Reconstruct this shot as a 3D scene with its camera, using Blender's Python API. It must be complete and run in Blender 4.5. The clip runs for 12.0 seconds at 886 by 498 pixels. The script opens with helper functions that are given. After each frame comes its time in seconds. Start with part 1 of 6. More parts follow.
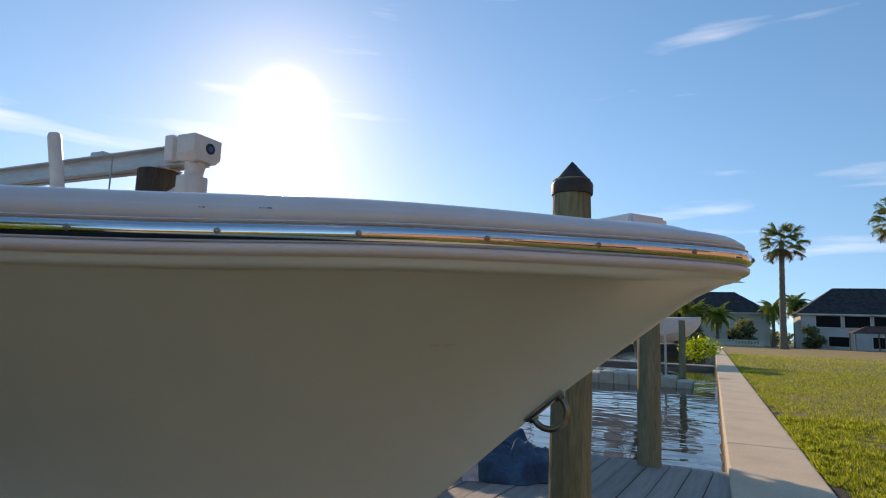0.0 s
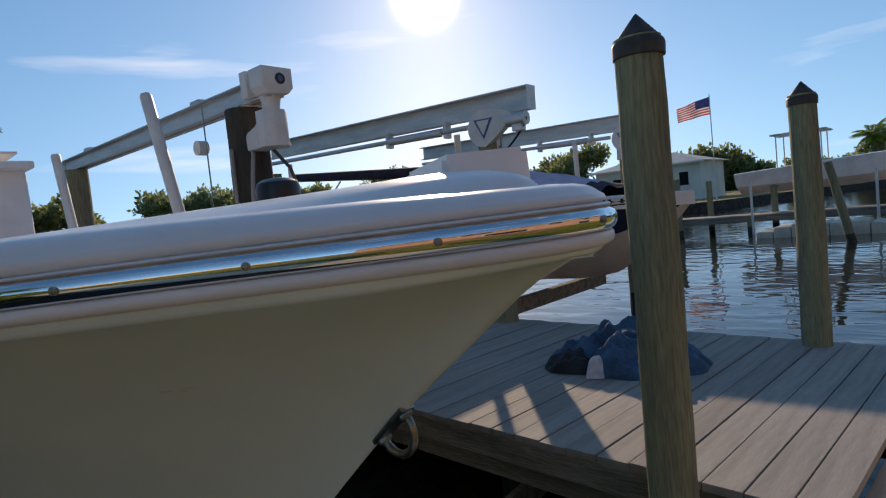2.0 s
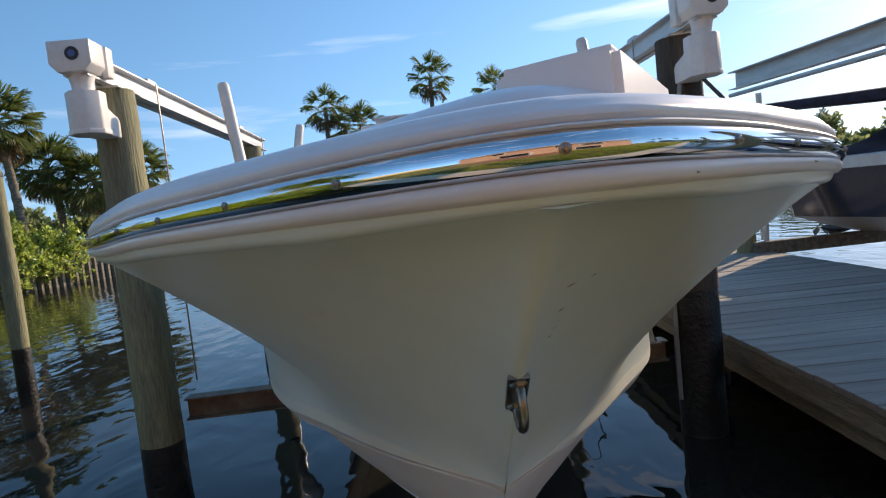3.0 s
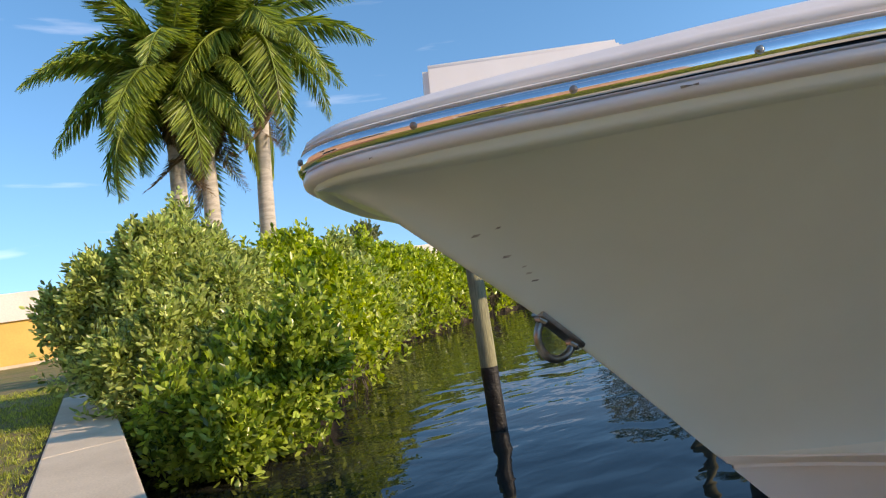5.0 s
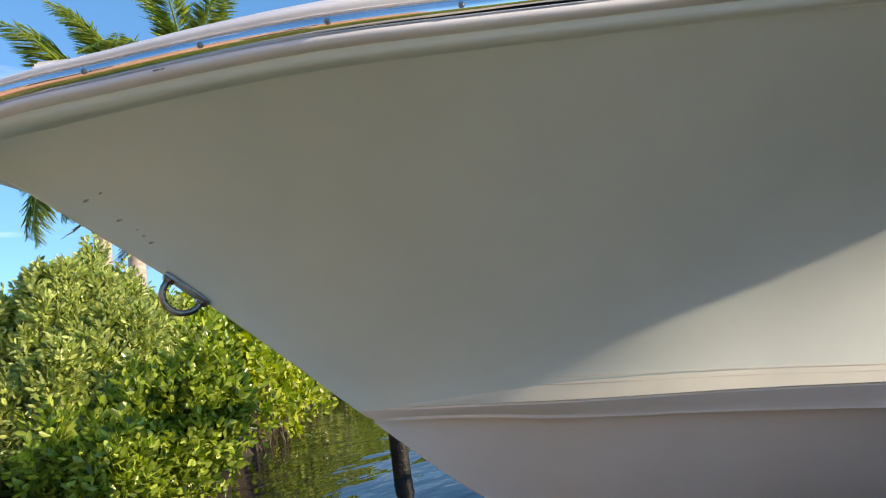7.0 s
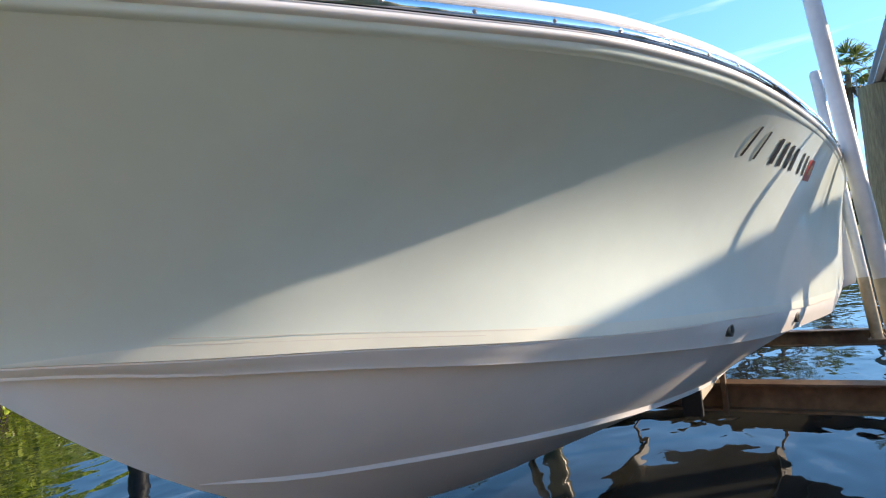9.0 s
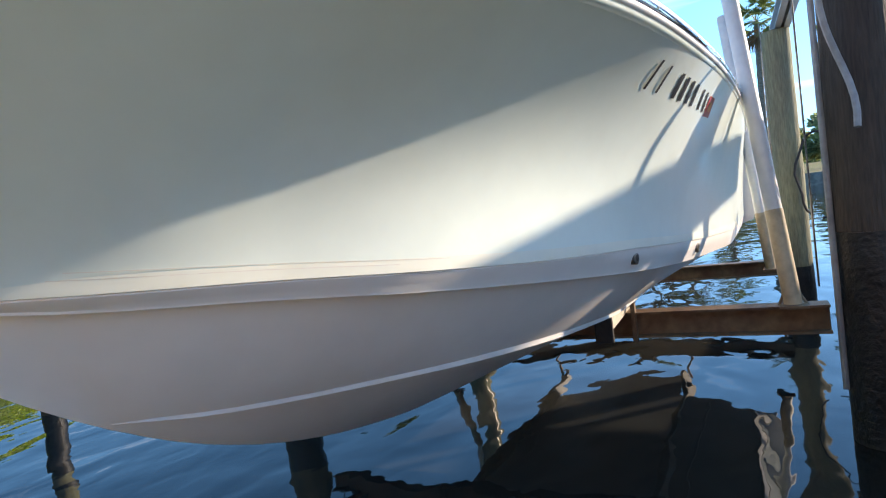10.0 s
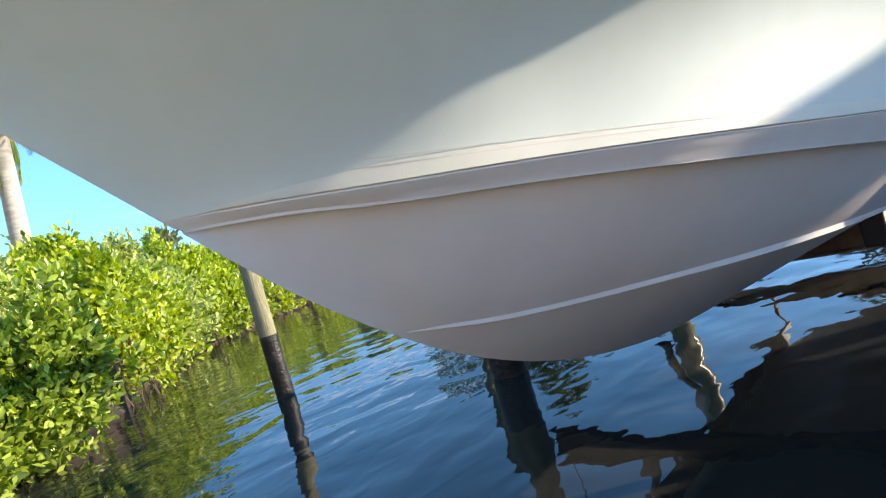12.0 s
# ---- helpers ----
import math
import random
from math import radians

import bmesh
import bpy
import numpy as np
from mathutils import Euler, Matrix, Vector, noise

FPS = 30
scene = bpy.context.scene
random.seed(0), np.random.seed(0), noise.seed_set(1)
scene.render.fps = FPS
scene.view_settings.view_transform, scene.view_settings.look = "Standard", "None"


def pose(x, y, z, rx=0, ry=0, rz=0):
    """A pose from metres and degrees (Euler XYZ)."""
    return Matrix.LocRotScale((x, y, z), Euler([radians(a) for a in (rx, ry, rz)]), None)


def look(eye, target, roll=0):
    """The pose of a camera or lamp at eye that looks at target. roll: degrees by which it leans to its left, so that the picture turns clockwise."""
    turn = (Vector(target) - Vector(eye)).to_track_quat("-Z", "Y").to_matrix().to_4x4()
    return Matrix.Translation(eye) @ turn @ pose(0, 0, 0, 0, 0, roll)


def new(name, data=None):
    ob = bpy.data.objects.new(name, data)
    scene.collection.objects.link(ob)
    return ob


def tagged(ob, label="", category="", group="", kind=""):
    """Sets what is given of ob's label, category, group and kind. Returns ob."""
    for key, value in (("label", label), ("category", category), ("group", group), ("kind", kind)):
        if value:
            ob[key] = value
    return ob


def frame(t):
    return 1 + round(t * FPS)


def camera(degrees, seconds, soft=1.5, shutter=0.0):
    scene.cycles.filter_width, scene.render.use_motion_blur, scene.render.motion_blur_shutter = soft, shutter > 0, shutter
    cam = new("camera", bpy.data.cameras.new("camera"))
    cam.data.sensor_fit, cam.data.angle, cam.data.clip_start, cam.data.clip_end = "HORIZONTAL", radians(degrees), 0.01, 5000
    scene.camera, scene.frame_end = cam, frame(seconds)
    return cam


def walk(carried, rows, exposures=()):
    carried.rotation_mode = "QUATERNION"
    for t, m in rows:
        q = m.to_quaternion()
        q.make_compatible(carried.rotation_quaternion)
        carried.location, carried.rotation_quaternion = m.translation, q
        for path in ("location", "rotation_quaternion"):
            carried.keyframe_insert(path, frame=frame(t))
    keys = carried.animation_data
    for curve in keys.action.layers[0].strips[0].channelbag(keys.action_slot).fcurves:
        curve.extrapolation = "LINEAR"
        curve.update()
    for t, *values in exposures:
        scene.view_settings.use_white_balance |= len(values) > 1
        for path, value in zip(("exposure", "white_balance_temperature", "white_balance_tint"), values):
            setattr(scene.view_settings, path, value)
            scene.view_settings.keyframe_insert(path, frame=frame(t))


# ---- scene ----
cam = camera(74.07, 12.0, soft=1.2)
PATH = [
    (0, pose(-0.090, -1.073, 1.086, 97.68, -2.10, 24.53)),
    (0.5, pose(0.062, -0.939, 1.182, 95.78, 0.25, 19.95)),
    (1, pose(0.214, -0.820, 1.291, 92.85, 2.76, 19.80)),
    (1.5, pose(0.221, -0.692, 1.271, 89.45, 4.62, 26.57)),
    (2, pose(0.226, -0.522, 1.234, 86.63, 5.83, 41.18)),
    (2.5, pose(0.281, -0.320, 1.200, 85.37, 7.12, 62.24)),
    (3, pose(0.319, -0.100, 1.189, 85.56, 5.96, 85.94)),
    (3.3, pose(0.386, 0.047, 1.175, 85.56, 6.05, 100.00)),
    (3.6, pose(0.441, 0.162, 1.176, 85.87, 5.93, 112.90)),
    (5.5, pose(0.112, 0.821, 0.969, 94.64, 9.29, 151.98)),
    (6, pose(0.044, 0.937, 0.889, 96.80, 9.63, 151.69)),
    (6.5, pose(-0.065, 1.033, 0.842, 97.57, 8.94, 149.23)),
    (7, pose(-0.120, 1.099, 0.817, 97.82, 8.42, 143.92)),
    (8.8, pose(-0.270, 1.386, 0.769, 93.30, 6.30, 125.48)),
    (9.5, pose(-0.273, 1.452, 0.763, 89.71, 6.31, 118.93)),
    (10, pose(-0.276, 1.455, 0.710, 86.78, 7.55, 116.52)),
    (10.5, pose(-0.293, 1.403, 0.584, 84.54, 9.59, 116.97)),
    (11, pose(-0.287, 1.356, 0.479, 84.28, 12.35, 120.82)),
    (11.2, pose(-0.271, 1.295, 0.487, 84.30, 13.15, 122.27)),
    (11.5, pose(-0.252, 1.233, 0.489, 85.48, 14.60, 125.72)),
    (12, pose(-0.188, 1.105, 0.520, 88.47, 16.27, 131.54)),
]
walk(cam, PATH, [(0, 1.34, 10050, 22), (0.5, 1.01, 9550, 21), (1, 0.86, 9250, 19), (1.5, 0.86, 9250, 18), (2.2, 1.08, 9650, 21), (3, 1.58, 9150, 19), (3.6, 1.66, 9050, 18), (5.5, 1.92, 9000, 20), (7, 2.11, 8700, 18), (9, 2.34, 8000, 16), (10.5, 2.60, 7900, 16), (12, 2.70, 7800, 15)])

# ---- light ----
SUN_AZ, SUN_EL = 40.8, 20.2          # degrees left of +y, degrees above the horizon
sun_dir = Vector((-math.sin(radians(SUN_AZ)) * math.cos(radians(SUN_EL)), math.cos(radians(SUN_AZ)) * math.cos(radians(SUN_EL)), math.sin(radians(SUN_EL))))
world = bpy.data.worlds.new("sky")
scene.world = world
world.use_nodes = True
wn, wl = world.node_tree.nodes, world.node_tree.links
wn.clear()
sky = wn.new("ShaderNodeTexSky")
sky.sky_type = "NISHITA"
sky.sun_disc = False
sky.sun_elevation, sky.sun_rotation = radians(SUN_EL), radians(-SUN_AZ)
sky.air_density, sky.dust_density, sky.ozone_density, sky.altitude = 1.0, 0.10, 3.0, 0.0
# clear dry air: the deep blue reaches far down
w_sep, w_com, w_lift, w_geo = wn.new("ShaderNodeSeparateXYZ"), wn.new("ShaderNodeCombineXYZ"), wn.new("ShaderNodeMath"), wn.new("ShaderNodeTexCoord")
w_lift.operation = "MULTIPLY_ADD"
w_lift.inputs[1].default_value, w_lift.inputs[2].default_value = 0.78, 0.20
wl.new(w_geo.outputs["Generated"], w_sep.inputs["Vector"])
wl.new(w_sep.outputs["Z"], w_lift.inputs[0])
wl.new(w_sep.outputs["X"], w_com.inputs["X"])
wl.new(w_sep.outputs["Y"], w_com.inputs["Y"])
wl.new(w_lift.outputs["Value"], w_com.inputs["Z"])
wl.new(w_com.outputs["Vector"], sky.inputs["Vector"])
w_out, w_bg = wn.new("ShaderNodeOutputWorld"), wn.new("ShaderNodeBackground")
w_bg.inputs["Strength"].default_value = 0.122
# thin streaks of high cloud
w_co, w_map, w_noise, w_ramp, w_mix = wn.new("ShaderNodeTexCoord"), wn.new("ShaderNodeMapping"), wn.new("ShaderNodeTexNoise"), wn.new("ShaderNodeValToRGB"), wn.new("ShaderNodeMix")
w_map.inputs["Scale"].default_value = (1.6, 1.2, 13.0)
w_map.inputs["Rotation"].default_value = (0.12, 0.05, 0.5)
w_noise.inputs["Scale"].default_value, w_noise.inputs["Detail"].default_value = 1.6, 6.0
w_ramp.color_ramp.elements[0].position, w_ramp.color_ramp.elements[0].color = 0.60, (0, 0, 0, 1)
w_ramp.color_ramp.elements[1].position, w_ramp.color_ramp.elements[1].color = 0.84, (0.26, 0.26, 0.26, 1)
w_mix.data_type = "RGBA"
w_mix.inputs["B"].default_value = (7.5, 7.8, 8.4, 1)
wl.new(w_co.outputs["Generated"], w_map.inputs["Vector"])
wl.new(w_map.outputs["Vector"], w_noise.inputs["Vector"])
wl.new(w_noise.outputs["Fac"], w_ramp.inputs["Fac"])
wl.new(w_ramp.outputs["Color"], w_mix.inputs["Factor"])
w_hs = wn.new("ShaderNodeHueSaturation")
w_hs.inputs["Saturation"].default_value, w_hs.inputs["Value"].default_value = 1.25, 0.80
wl.new(sky.outputs["Color"], w_hs.inputs["Color"])
wl.new(w_hs.outputs["Color"], w_mix.inputs["A"])
# the bright air close round the sun
w_dot, w_pow, w_mul, w_add = wn.new("ShaderNodeVectorMath"), wn.new("ShaderNodeMath"), wn.new("ShaderNodeMix"), wn.new("ShaderNodeMath")
w_dot.operation, w_pow.operation = "DOT_PRODUCT", "POWER"
w_dot.inputs[1].default_value = sun_dir
w_pow.inputs[1].default_value = 2600.0
w_add.operation = "MAXIMUM"
w_add.inputs[1].default_value = 0.0
w_mul.data_type, w_mul.blend_type = "RGBA", "ADD"
w_mul.inputs["B"].default_value = (44, 42, 37, 1)
wl.new(w_co.outputs["Generated"], w_dot.inputs[0])
wl.new(w_dot.outputs["Value"], w_add.inputs[0])
wl.new(w_add.outputs["Value"], w_pow.inputs[0])
wl.new(w_pow.outputs["Value"], w_mul.inputs["Factor"])
w_pow2, w_mul2 = wn.new("ShaderNodeMath"), wn.new("ShaderNodeMix")
w_pow2.operation, w_mul2.data_type, w_mul2.blend_type = "POWER", "RGBA", "ADD"
w_pow2.inputs[1].default_value = 120.0
w_mul2.inputs["B"].default_value = (1.0, 0.95, 0.85, 1)
wl.new(w_add.outputs["Value"], w_pow2.inputs[0])
wl.new(w_pow2.outputs["Value"], w_mul2.inputs["Factor"])
wl.new(w_mix.outputs["Result"], w_mul2.inputs["A"])
wl.new(w_mul2.outputs["Result"], w_mul.inputs["A"])
wl.new(w_mul.outputs["Result"], w_bg.inputs["Color"])
wl.new(w_bg.outputs["Background"], w_out.inputs["Surface"])
sun_lamp = bpy.data.lights.new("sun", "SUN")
sun_lamp.energy, sun_lamp.angle, sun_lamp.color = 1.40, radians(0.53), (1.0, 0.94, 0.85)
new("sun", sun_lamp).matrix_world = look(sun_dir * 100, (0, 0, 0))


# ---- materials ----
def material(name, color, rough=0.5, metal=0.0, vary=0.12, scale=3.0, fine=40.0, bump=0.0, bump_scale=60.0, coat=0.0, second=None, stretch=(1, 1, 1), rand=0.0, spec=None, trans=0.0, mask=(0.42, 0.62)):
    """A plain surface with broad stains and fine grain; second: the colour that the stains tend to."""
    m = bpy.data.materials.new(name)
    m.use_nodes = True
    n, l = m.node_tree.nodes, m.node_tree.links
    b = n["Principled BSDF"]
    b.inputs["Roughness"].default_value, b.inputs["Metallic"].default_value = rough, metal
    b.inputs["Coat Weight"].default_value = coat
    b.inputs["Coat Roughness"].default_value = 0.10
    if spec is not None:
        b.inputs["Specular IOR Level"].default_value = spec
    co, mp, n1, n2 = n.new("ShaderNodeTexCoord"), n.new("ShaderNodeMapping"), n.new("ShaderNodeTexNoise"), n.new("ShaderNodeTexNoise")
    mp.inputs["Scale"].default_value = stretch
    l.new(co.outputs["Object"], mp.inputs["Vector"])
    n1.inputs["Scale"].default_value, n1.inputs["Detail"].default_value = scale, 5
    n2.inputs["Scale"].default_value, n2.inputs["Detail"].default_value = fine, 4
    for k in (n1, n2):
        l.new(mp.outputs["Vector"], k.inputs["Vector"])
    second = second or tuple(c * (1 - 2.2 * vary) for c in color)
    ramp = n.new("ShaderNodeValToRGB")
    ramp.color_ramp.elements[0].position, ramp.color_ramp.elements[1].position = mask
    ramp.color_ramp.elements[0].color, ramp.color_ramp.elements[1].color = (*color, 1), (*second, 1)
    l.new(n1.outputs["Fac"], ramp.inputs["Fac"])
    mul = n.new("ShaderNodeMix")
    mul.data_type, mul.blend_type = "RGBA", "MULTIPLY"
    mul.inputs["Factor"].default_value = 1.0
    r2 = n.new("ShaderNodeMapRange")
    r2.inputs["From Min"].default_value, r2.inputs["From Max"].default_value = 0.3, 0.7
    r2.inputs["To Min"].default_value, r2.inputs["To Max"].default_value = 1 - vary, 1 + vary
    l.new(n2.outputs["Fac"], r2.inputs["Value"])
    l.new(ramp.outputs["Color"], mul.inputs["A"])
    l.new(r2.outputs["Result"], mul.inputs["B"])
    out = mul.outputs["Result"]
    if rand:
        inf, hs, r3 = n.new("ShaderNodeObjectInfo"), n.new("ShaderNodeHueSaturation"), n.new("ShaderNodeMapRange")
        r3.inputs["To Min"].default_value, r3.inputs["To Max"].default_value = 1 - rand, 1 + rand
        l.new(inf.outputs["Random"], r3.inputs["Value"])
        l.new(r3.outputs["Result"], hs.inputs["Value"])
        l.new(out, hs.inputs["Color"])
        out = hs.outputs["Color"]
    l.new(out, b.inputs["Base Color"])
    if bump:
        n3, bp = n.new("ShaderNodeTexNoise"), n.new("ShaderNodeBump")
        n3.inputs["Scale"].default_value, n3.inputs["Detail"].default_value = bump_scale, 4
        bp.inputs["Strength"].default_value, bp.inputs["Distance"].default_value = bump, 0.02
        l.new(mp.outputs["Vector"], n3.inputs["Vector"])
        l.new(n3.outputs["Fac"], bp.inputs["Height"])
        l.new(bp.outputs["Normal"], b.inputs["Normal"])
    if trans:
        t, mx = n.new("ShaderNodeBsdfTranslucent"), n.new("ShaderNodeMixShader")
        mx.inputs["Fac"].default_value = trans
        l.new(out, t.inputs["Color"])
        l.new(b.outputs["BSDF"], mx.inputs[1])
        l.new(t.outputs["BSDF"], mx.inputs[2])
        l.new(mx.outputs["Shader"], n["Material Output"].inputs["Surface"])
    return m


def leaf_material(name, dark, light, trans=0.35, rough=0.4):
    """Leaves that differ one from the next."""
    m = bpy.data.materials.new(name)
    m.use_nodes = True
    n, l = m.node_tree.nodes, m.node_tree.links
    b = n["Principled BSDF"]
    geo, ramp, t, mx = n.new("ShaderNodeNewGeometry"), n.new("ShaderNodeValToRGB"), n.new("ShaderNodeBsdfTranslucent"), n.new("ShaderNodeMixShader")
    ramp.color_ramp.elements[0].color, ramp.color_ramp.elements[1].color = (*dark, 1), (*light, 1)
    l.new(geo.outputs["Random Per Island"], ramp.inputs["Fac"])
    l.new(ramp.outputs["Color"], b.inputs["Base Color"])
    hs = n.new("ShaderNodeHueSaturation")
    hs.inputs["Value"].default_value, hs.inputs["Saturation"].default_value = 1.5, 1.15
    l.new(ramp.outputs["Color"], hs.inputs["Color"])
    l.new(hs.outputs["Color"], t.inputs["Color"])
    b.inputs["Roughness"].default_value = rough
    mx.inputs["Fac"].default_value = trans
    l.new(b.outputs["BSDF"], mx.inputs[1])
    l.new(t.outputs["BSDF"], mx.inputs[2])
    l.new(mx.outputs["Shader"], n["Material Output"].inputs["Surface"])
    return m


def water_material():
    m = bpy.data.materials.new("canal water")
    m.use_nodes = True
    n, l = m.node_tree.nodes, m.node_tree.links
    b = n["Principled BSDF"]
    b.inputs["Base Color"].default_value = (0.020, 0.020, 0.017, 1)
    b.inputs["Roughness"].default_value, b.inputs["IOR"].default_value = 0.02, 1.33
    co = n.new("ShaderNodeTexCoord")
    h = None
    for sc, st, amp, rot in ((1.2, (1, 1.5, 1), 1.3, 0.4), (3.0, (1.0, 1.9, 1), 0.28, 0.8), (9.0, (1, 1.6, 1), 0.022, 0.1)):
        mp, nz, mu = n.new("ShaderNodeMapping"), n.new("ShaderNodeTexNoise"), n.new("ShaderNodeMath")
        mp.inputs["Scale"].default_value, mp.inputs["Rotation"].default_value = st, (0, 0, rot)
        nz.inputs["Scale"].default_value, nz.inputs["Detail"].default_value = sc, 0.4
        nz.inputs["Distortion"].default_value = 0.6
        mu.operation = "MULTIPLY_ADD"
        mu.inputs[1].default_value = amp
        l.new(co.outputs["Object"], mp.inputs["Vector"])
        l.new(mp.outputs["Vector"], nz.inputs["Vector"])
        l.new(nz.outputs["Fac"], mu.inputs[0])
        if h:
            l.new(h.outputs["Value"], mu.inputs[2])
        h = mu
    bp = n.new("ShaderNodeBump")
    bp.inputs["Strength"].default_value, bp.inputs["Distance"].default_value = 0.27, 0.055
    l.new(h.outputs["Value"], bp.inputs["Height"])
    l.new(bp.outputs["Normal"], b.inputs["Normal"])
    return m


M_side = material("pale sea-green gelcoat", (0.755, 0.825, 0.745), 0.30, vary=0.02, scale=1.2, fine=9, coat=0.25, second=(0.725, 0.795, 0.715))
M_stain = material("cream waterline stain", (0.80, 0.80, 0.69), 0.36, vary=0.03, scale=1.5, fine=9, second=(0.74, 0.735, 0.62))
M_gel = material("white gelcoat", (0.86, 0.83, 0.80), 0.36, vary=0.03, scale=2.0, fine=14, coat=0.12, second=(0.76, 0.71, 0.69))
M_bottom = material("white bottom gelcoat", (0.88, 0.82, 0.755), 0.34, vary=0.02, scale=1.5, fine=8, second=(0.82, 0.765, 0.70))
M_pilecap = material("faded black pile cap", (0.05, 0.042, 0.036), 0.6, vary=0.25, scale=8, fine=30)
M_float = material("sun-bleached float plastic", (0.66, 0.58, 0.46), 0.6, vary=0.08, scale=3, fine=18)
M_chrome = material("polished stainless steel", (0.82, 0.83, 0.85), 0.06, 1.0, vary=0.04, scale=9, fine=50)
M_steel = material("weathered stainless steel", (0.34, 0.31, 0.28), 0.32, 1.0, vary=0.15, scale=20, fine=90)
M_black = material("black plastic", (0.02, 0.02, 0.022), 0.35, vary=0.2)
M_hose = material("grey power hose", (0.10, 0.105, 0.11), 0.5, vary=0.2)
M_conduit = material("weathered grey conduit", (0.36, 0.35, 0.33), 0.55, vary=0.12, scale=6, fine=25)
M_rubber = material("black rubber", (0.03, 0.03, 0.03), 0.7, vary=0.2)
M_concrete = material("pale cap concrete", (0.68, 0.555, 0.40), 0.85, vary=0.10, scale=1.3, fine=55, bump=0.25, bump_scale=90, second=(0.58, 0.465, 0.325))
M_wall = material("stained seawall concrete", (0.26, 0.24, 0.20), 0.9, vary=0.2, scale=2.0, fine=30, bump=0.3)
M_pile = material("weathered timber pile", (0.27, 0.26, 0.15), 0.85, vary=0.28, scale=2.0, fine=26, bump=0.5, bump_scale=22, second=(0.19, 0.175, 0.11), stretch=(3.5, 3.5, 0.35))
# darker copy of M_pile: the shade of a backlit pile put into the colour
M_pile_shade = material("timber pile with shade in its colour", (0.075, 0.055, 0.038), 0.8, vary=0.3, scale=2.0, fine=26, bump=0.5, bump_scale=22, second=(0.045, 0.034, 0.026), stretch=(3.5, 3.5, 0.35))
M_pile_wet = material("dark wet foot of pile", (0.025, 0.024, 0.022), 0.45, vary=0.3, scale=6, fine=30, bump=0.6, bump_scale=30)
M_deck = material("grey weathered deck board", (0.33, 0.295, 0.26), 0.8, vary=0.12, scale=3.0, fine=24, bump=0.16, bump_scale=30, second=(0.26, 0.235, 0.205), stretch=(6, 0.5, 3), rand=0.16)
M_beam_wood = material("rough dock timber", (0.26, 0.225, 0.175), 0.9, vary=0.25, scale=2.0, fine=22, bump=0.6, bump_scale=20, second=(0.16, 0.135, 0.10), stretch=(0.5, 6, 5))
M_white = material("white plastic housing", (0.74, 0.70, 0.66), 0.45, vary=0.04, scale=5, fine=30)
M_alu = material("mill aluminium beam", (0.62, 0.62, 0.61), 0.42, 0.6, vary=0.08, scale=3, fine=25, stretch=(0.5, 4, 4))
M_pvc = material("white pvc tube", (0.74, 0.71, 0.66), 0.4, vary=0.05, scale=4, fine=20)
M_pvc_old = material("stained lower pvc tube", (0.55, 0.44, 0.28), 0.5, vary=0.12, scale=6, fine=25)
M_rust = material("brown stained steel beam", (0.22, 0.155, 0.09), 0.6, 0.2, vary=0.2, scale=3, fine=20, bump=0.2, second=(0.14, 0.08, 0.05))
M_bunk = material("bunk board", (0.62, 0.55, 0.44), 0.7, vary=0.1)
M_navy = material("navy gelcoat", (0.018, 0.022, 0.045), 0.15, vary=0.1, coat=0.5)
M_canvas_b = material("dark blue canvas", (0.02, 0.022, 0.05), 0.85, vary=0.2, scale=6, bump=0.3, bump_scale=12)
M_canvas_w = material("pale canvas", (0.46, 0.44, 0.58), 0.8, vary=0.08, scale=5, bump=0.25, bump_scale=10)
M_tarp = material("crumpled blue tarp cloth", (0.022, 0.115, 0.20), 0.75, vary=0.2, scale=5, fine=60, bump=0.12, bump_scale=70, second=(0.012, 0.055, 0.11))
M_tarp_dark = material("dark lining of the tarp", (0.022, 0.022, 0.024), 0.8, vary=0.25, scale=8, bump=0.4, bump_scale=40)
M_cloth = material("white rag", (0.62, 0.62, 0.66), 0.9, vary=0.12, scale=20)
M_bark = material("grey palm bark", (0.26, 0.21, 0.16), 0.9, vary=0.25, scale=6, fine=30, bump=0.7, bump_scale=14, stretch=(1, 1, 3))
M_royal = material("pale smooth royal palm bark", (0.50, 0.45, 0.38), 0.8, vary=0.12, scale=3, fine=20, bump=0.3, bump_scale=10, stretch=(1, 1, 4))
M_shaft = material("green crownshaft", (0.24, 0.24, 0.07), 0.5, vary=0.2, scale=4, second=(0.32, 0.17, 0.07))
M_wood = material("thin mangrove wood", (0.13, 0.10, 0.075), 0.9, vary=0.2)
M_mangrove = leaf_material("mangrove leaf", (0.08, 0.15, 0.012), (0.60, 0.68, 0.10), 0.40, 0.28)
M_button = leaf_material("grey-green buttonwood leaf", (0.10, 0.14, 0.035), (0.66, 0.74, 0.24), 0.40, 0.26)
M_young = leaf_material("young mangrove leaf", (0.05, 0.10, 0.015), (0.52, 0.64, 0.12), 0.38, 0.24)
M_frond = leaf_material("palm frond leaflet", (0.07, 0.12, 0.02), (0.42, 0.50, 0.11), 0.42, 0.34)
M_fan = leaf_material("fan palm blade", (0.055, 0.08, 0.025), (0.21, 0.24, 0.08), 0.35, 0.45)
M_thin = leaf_material("grey-green thin leaf", (0.13, 0.15, 0.075), (0.32, 0.33, 0.19), 0.35, 0.5)
M_frond_dead = leaf_material("dry frond leaflet", (0.09, 0.055, 0.03), (0.20, 0.14, 0.08), 0.25, 0.7)
M_tree = leaf_material("far tree leaf", (0.10, 0.12, 0.055), (0.30, 0.32, 0.15), 0.55, 0.6)
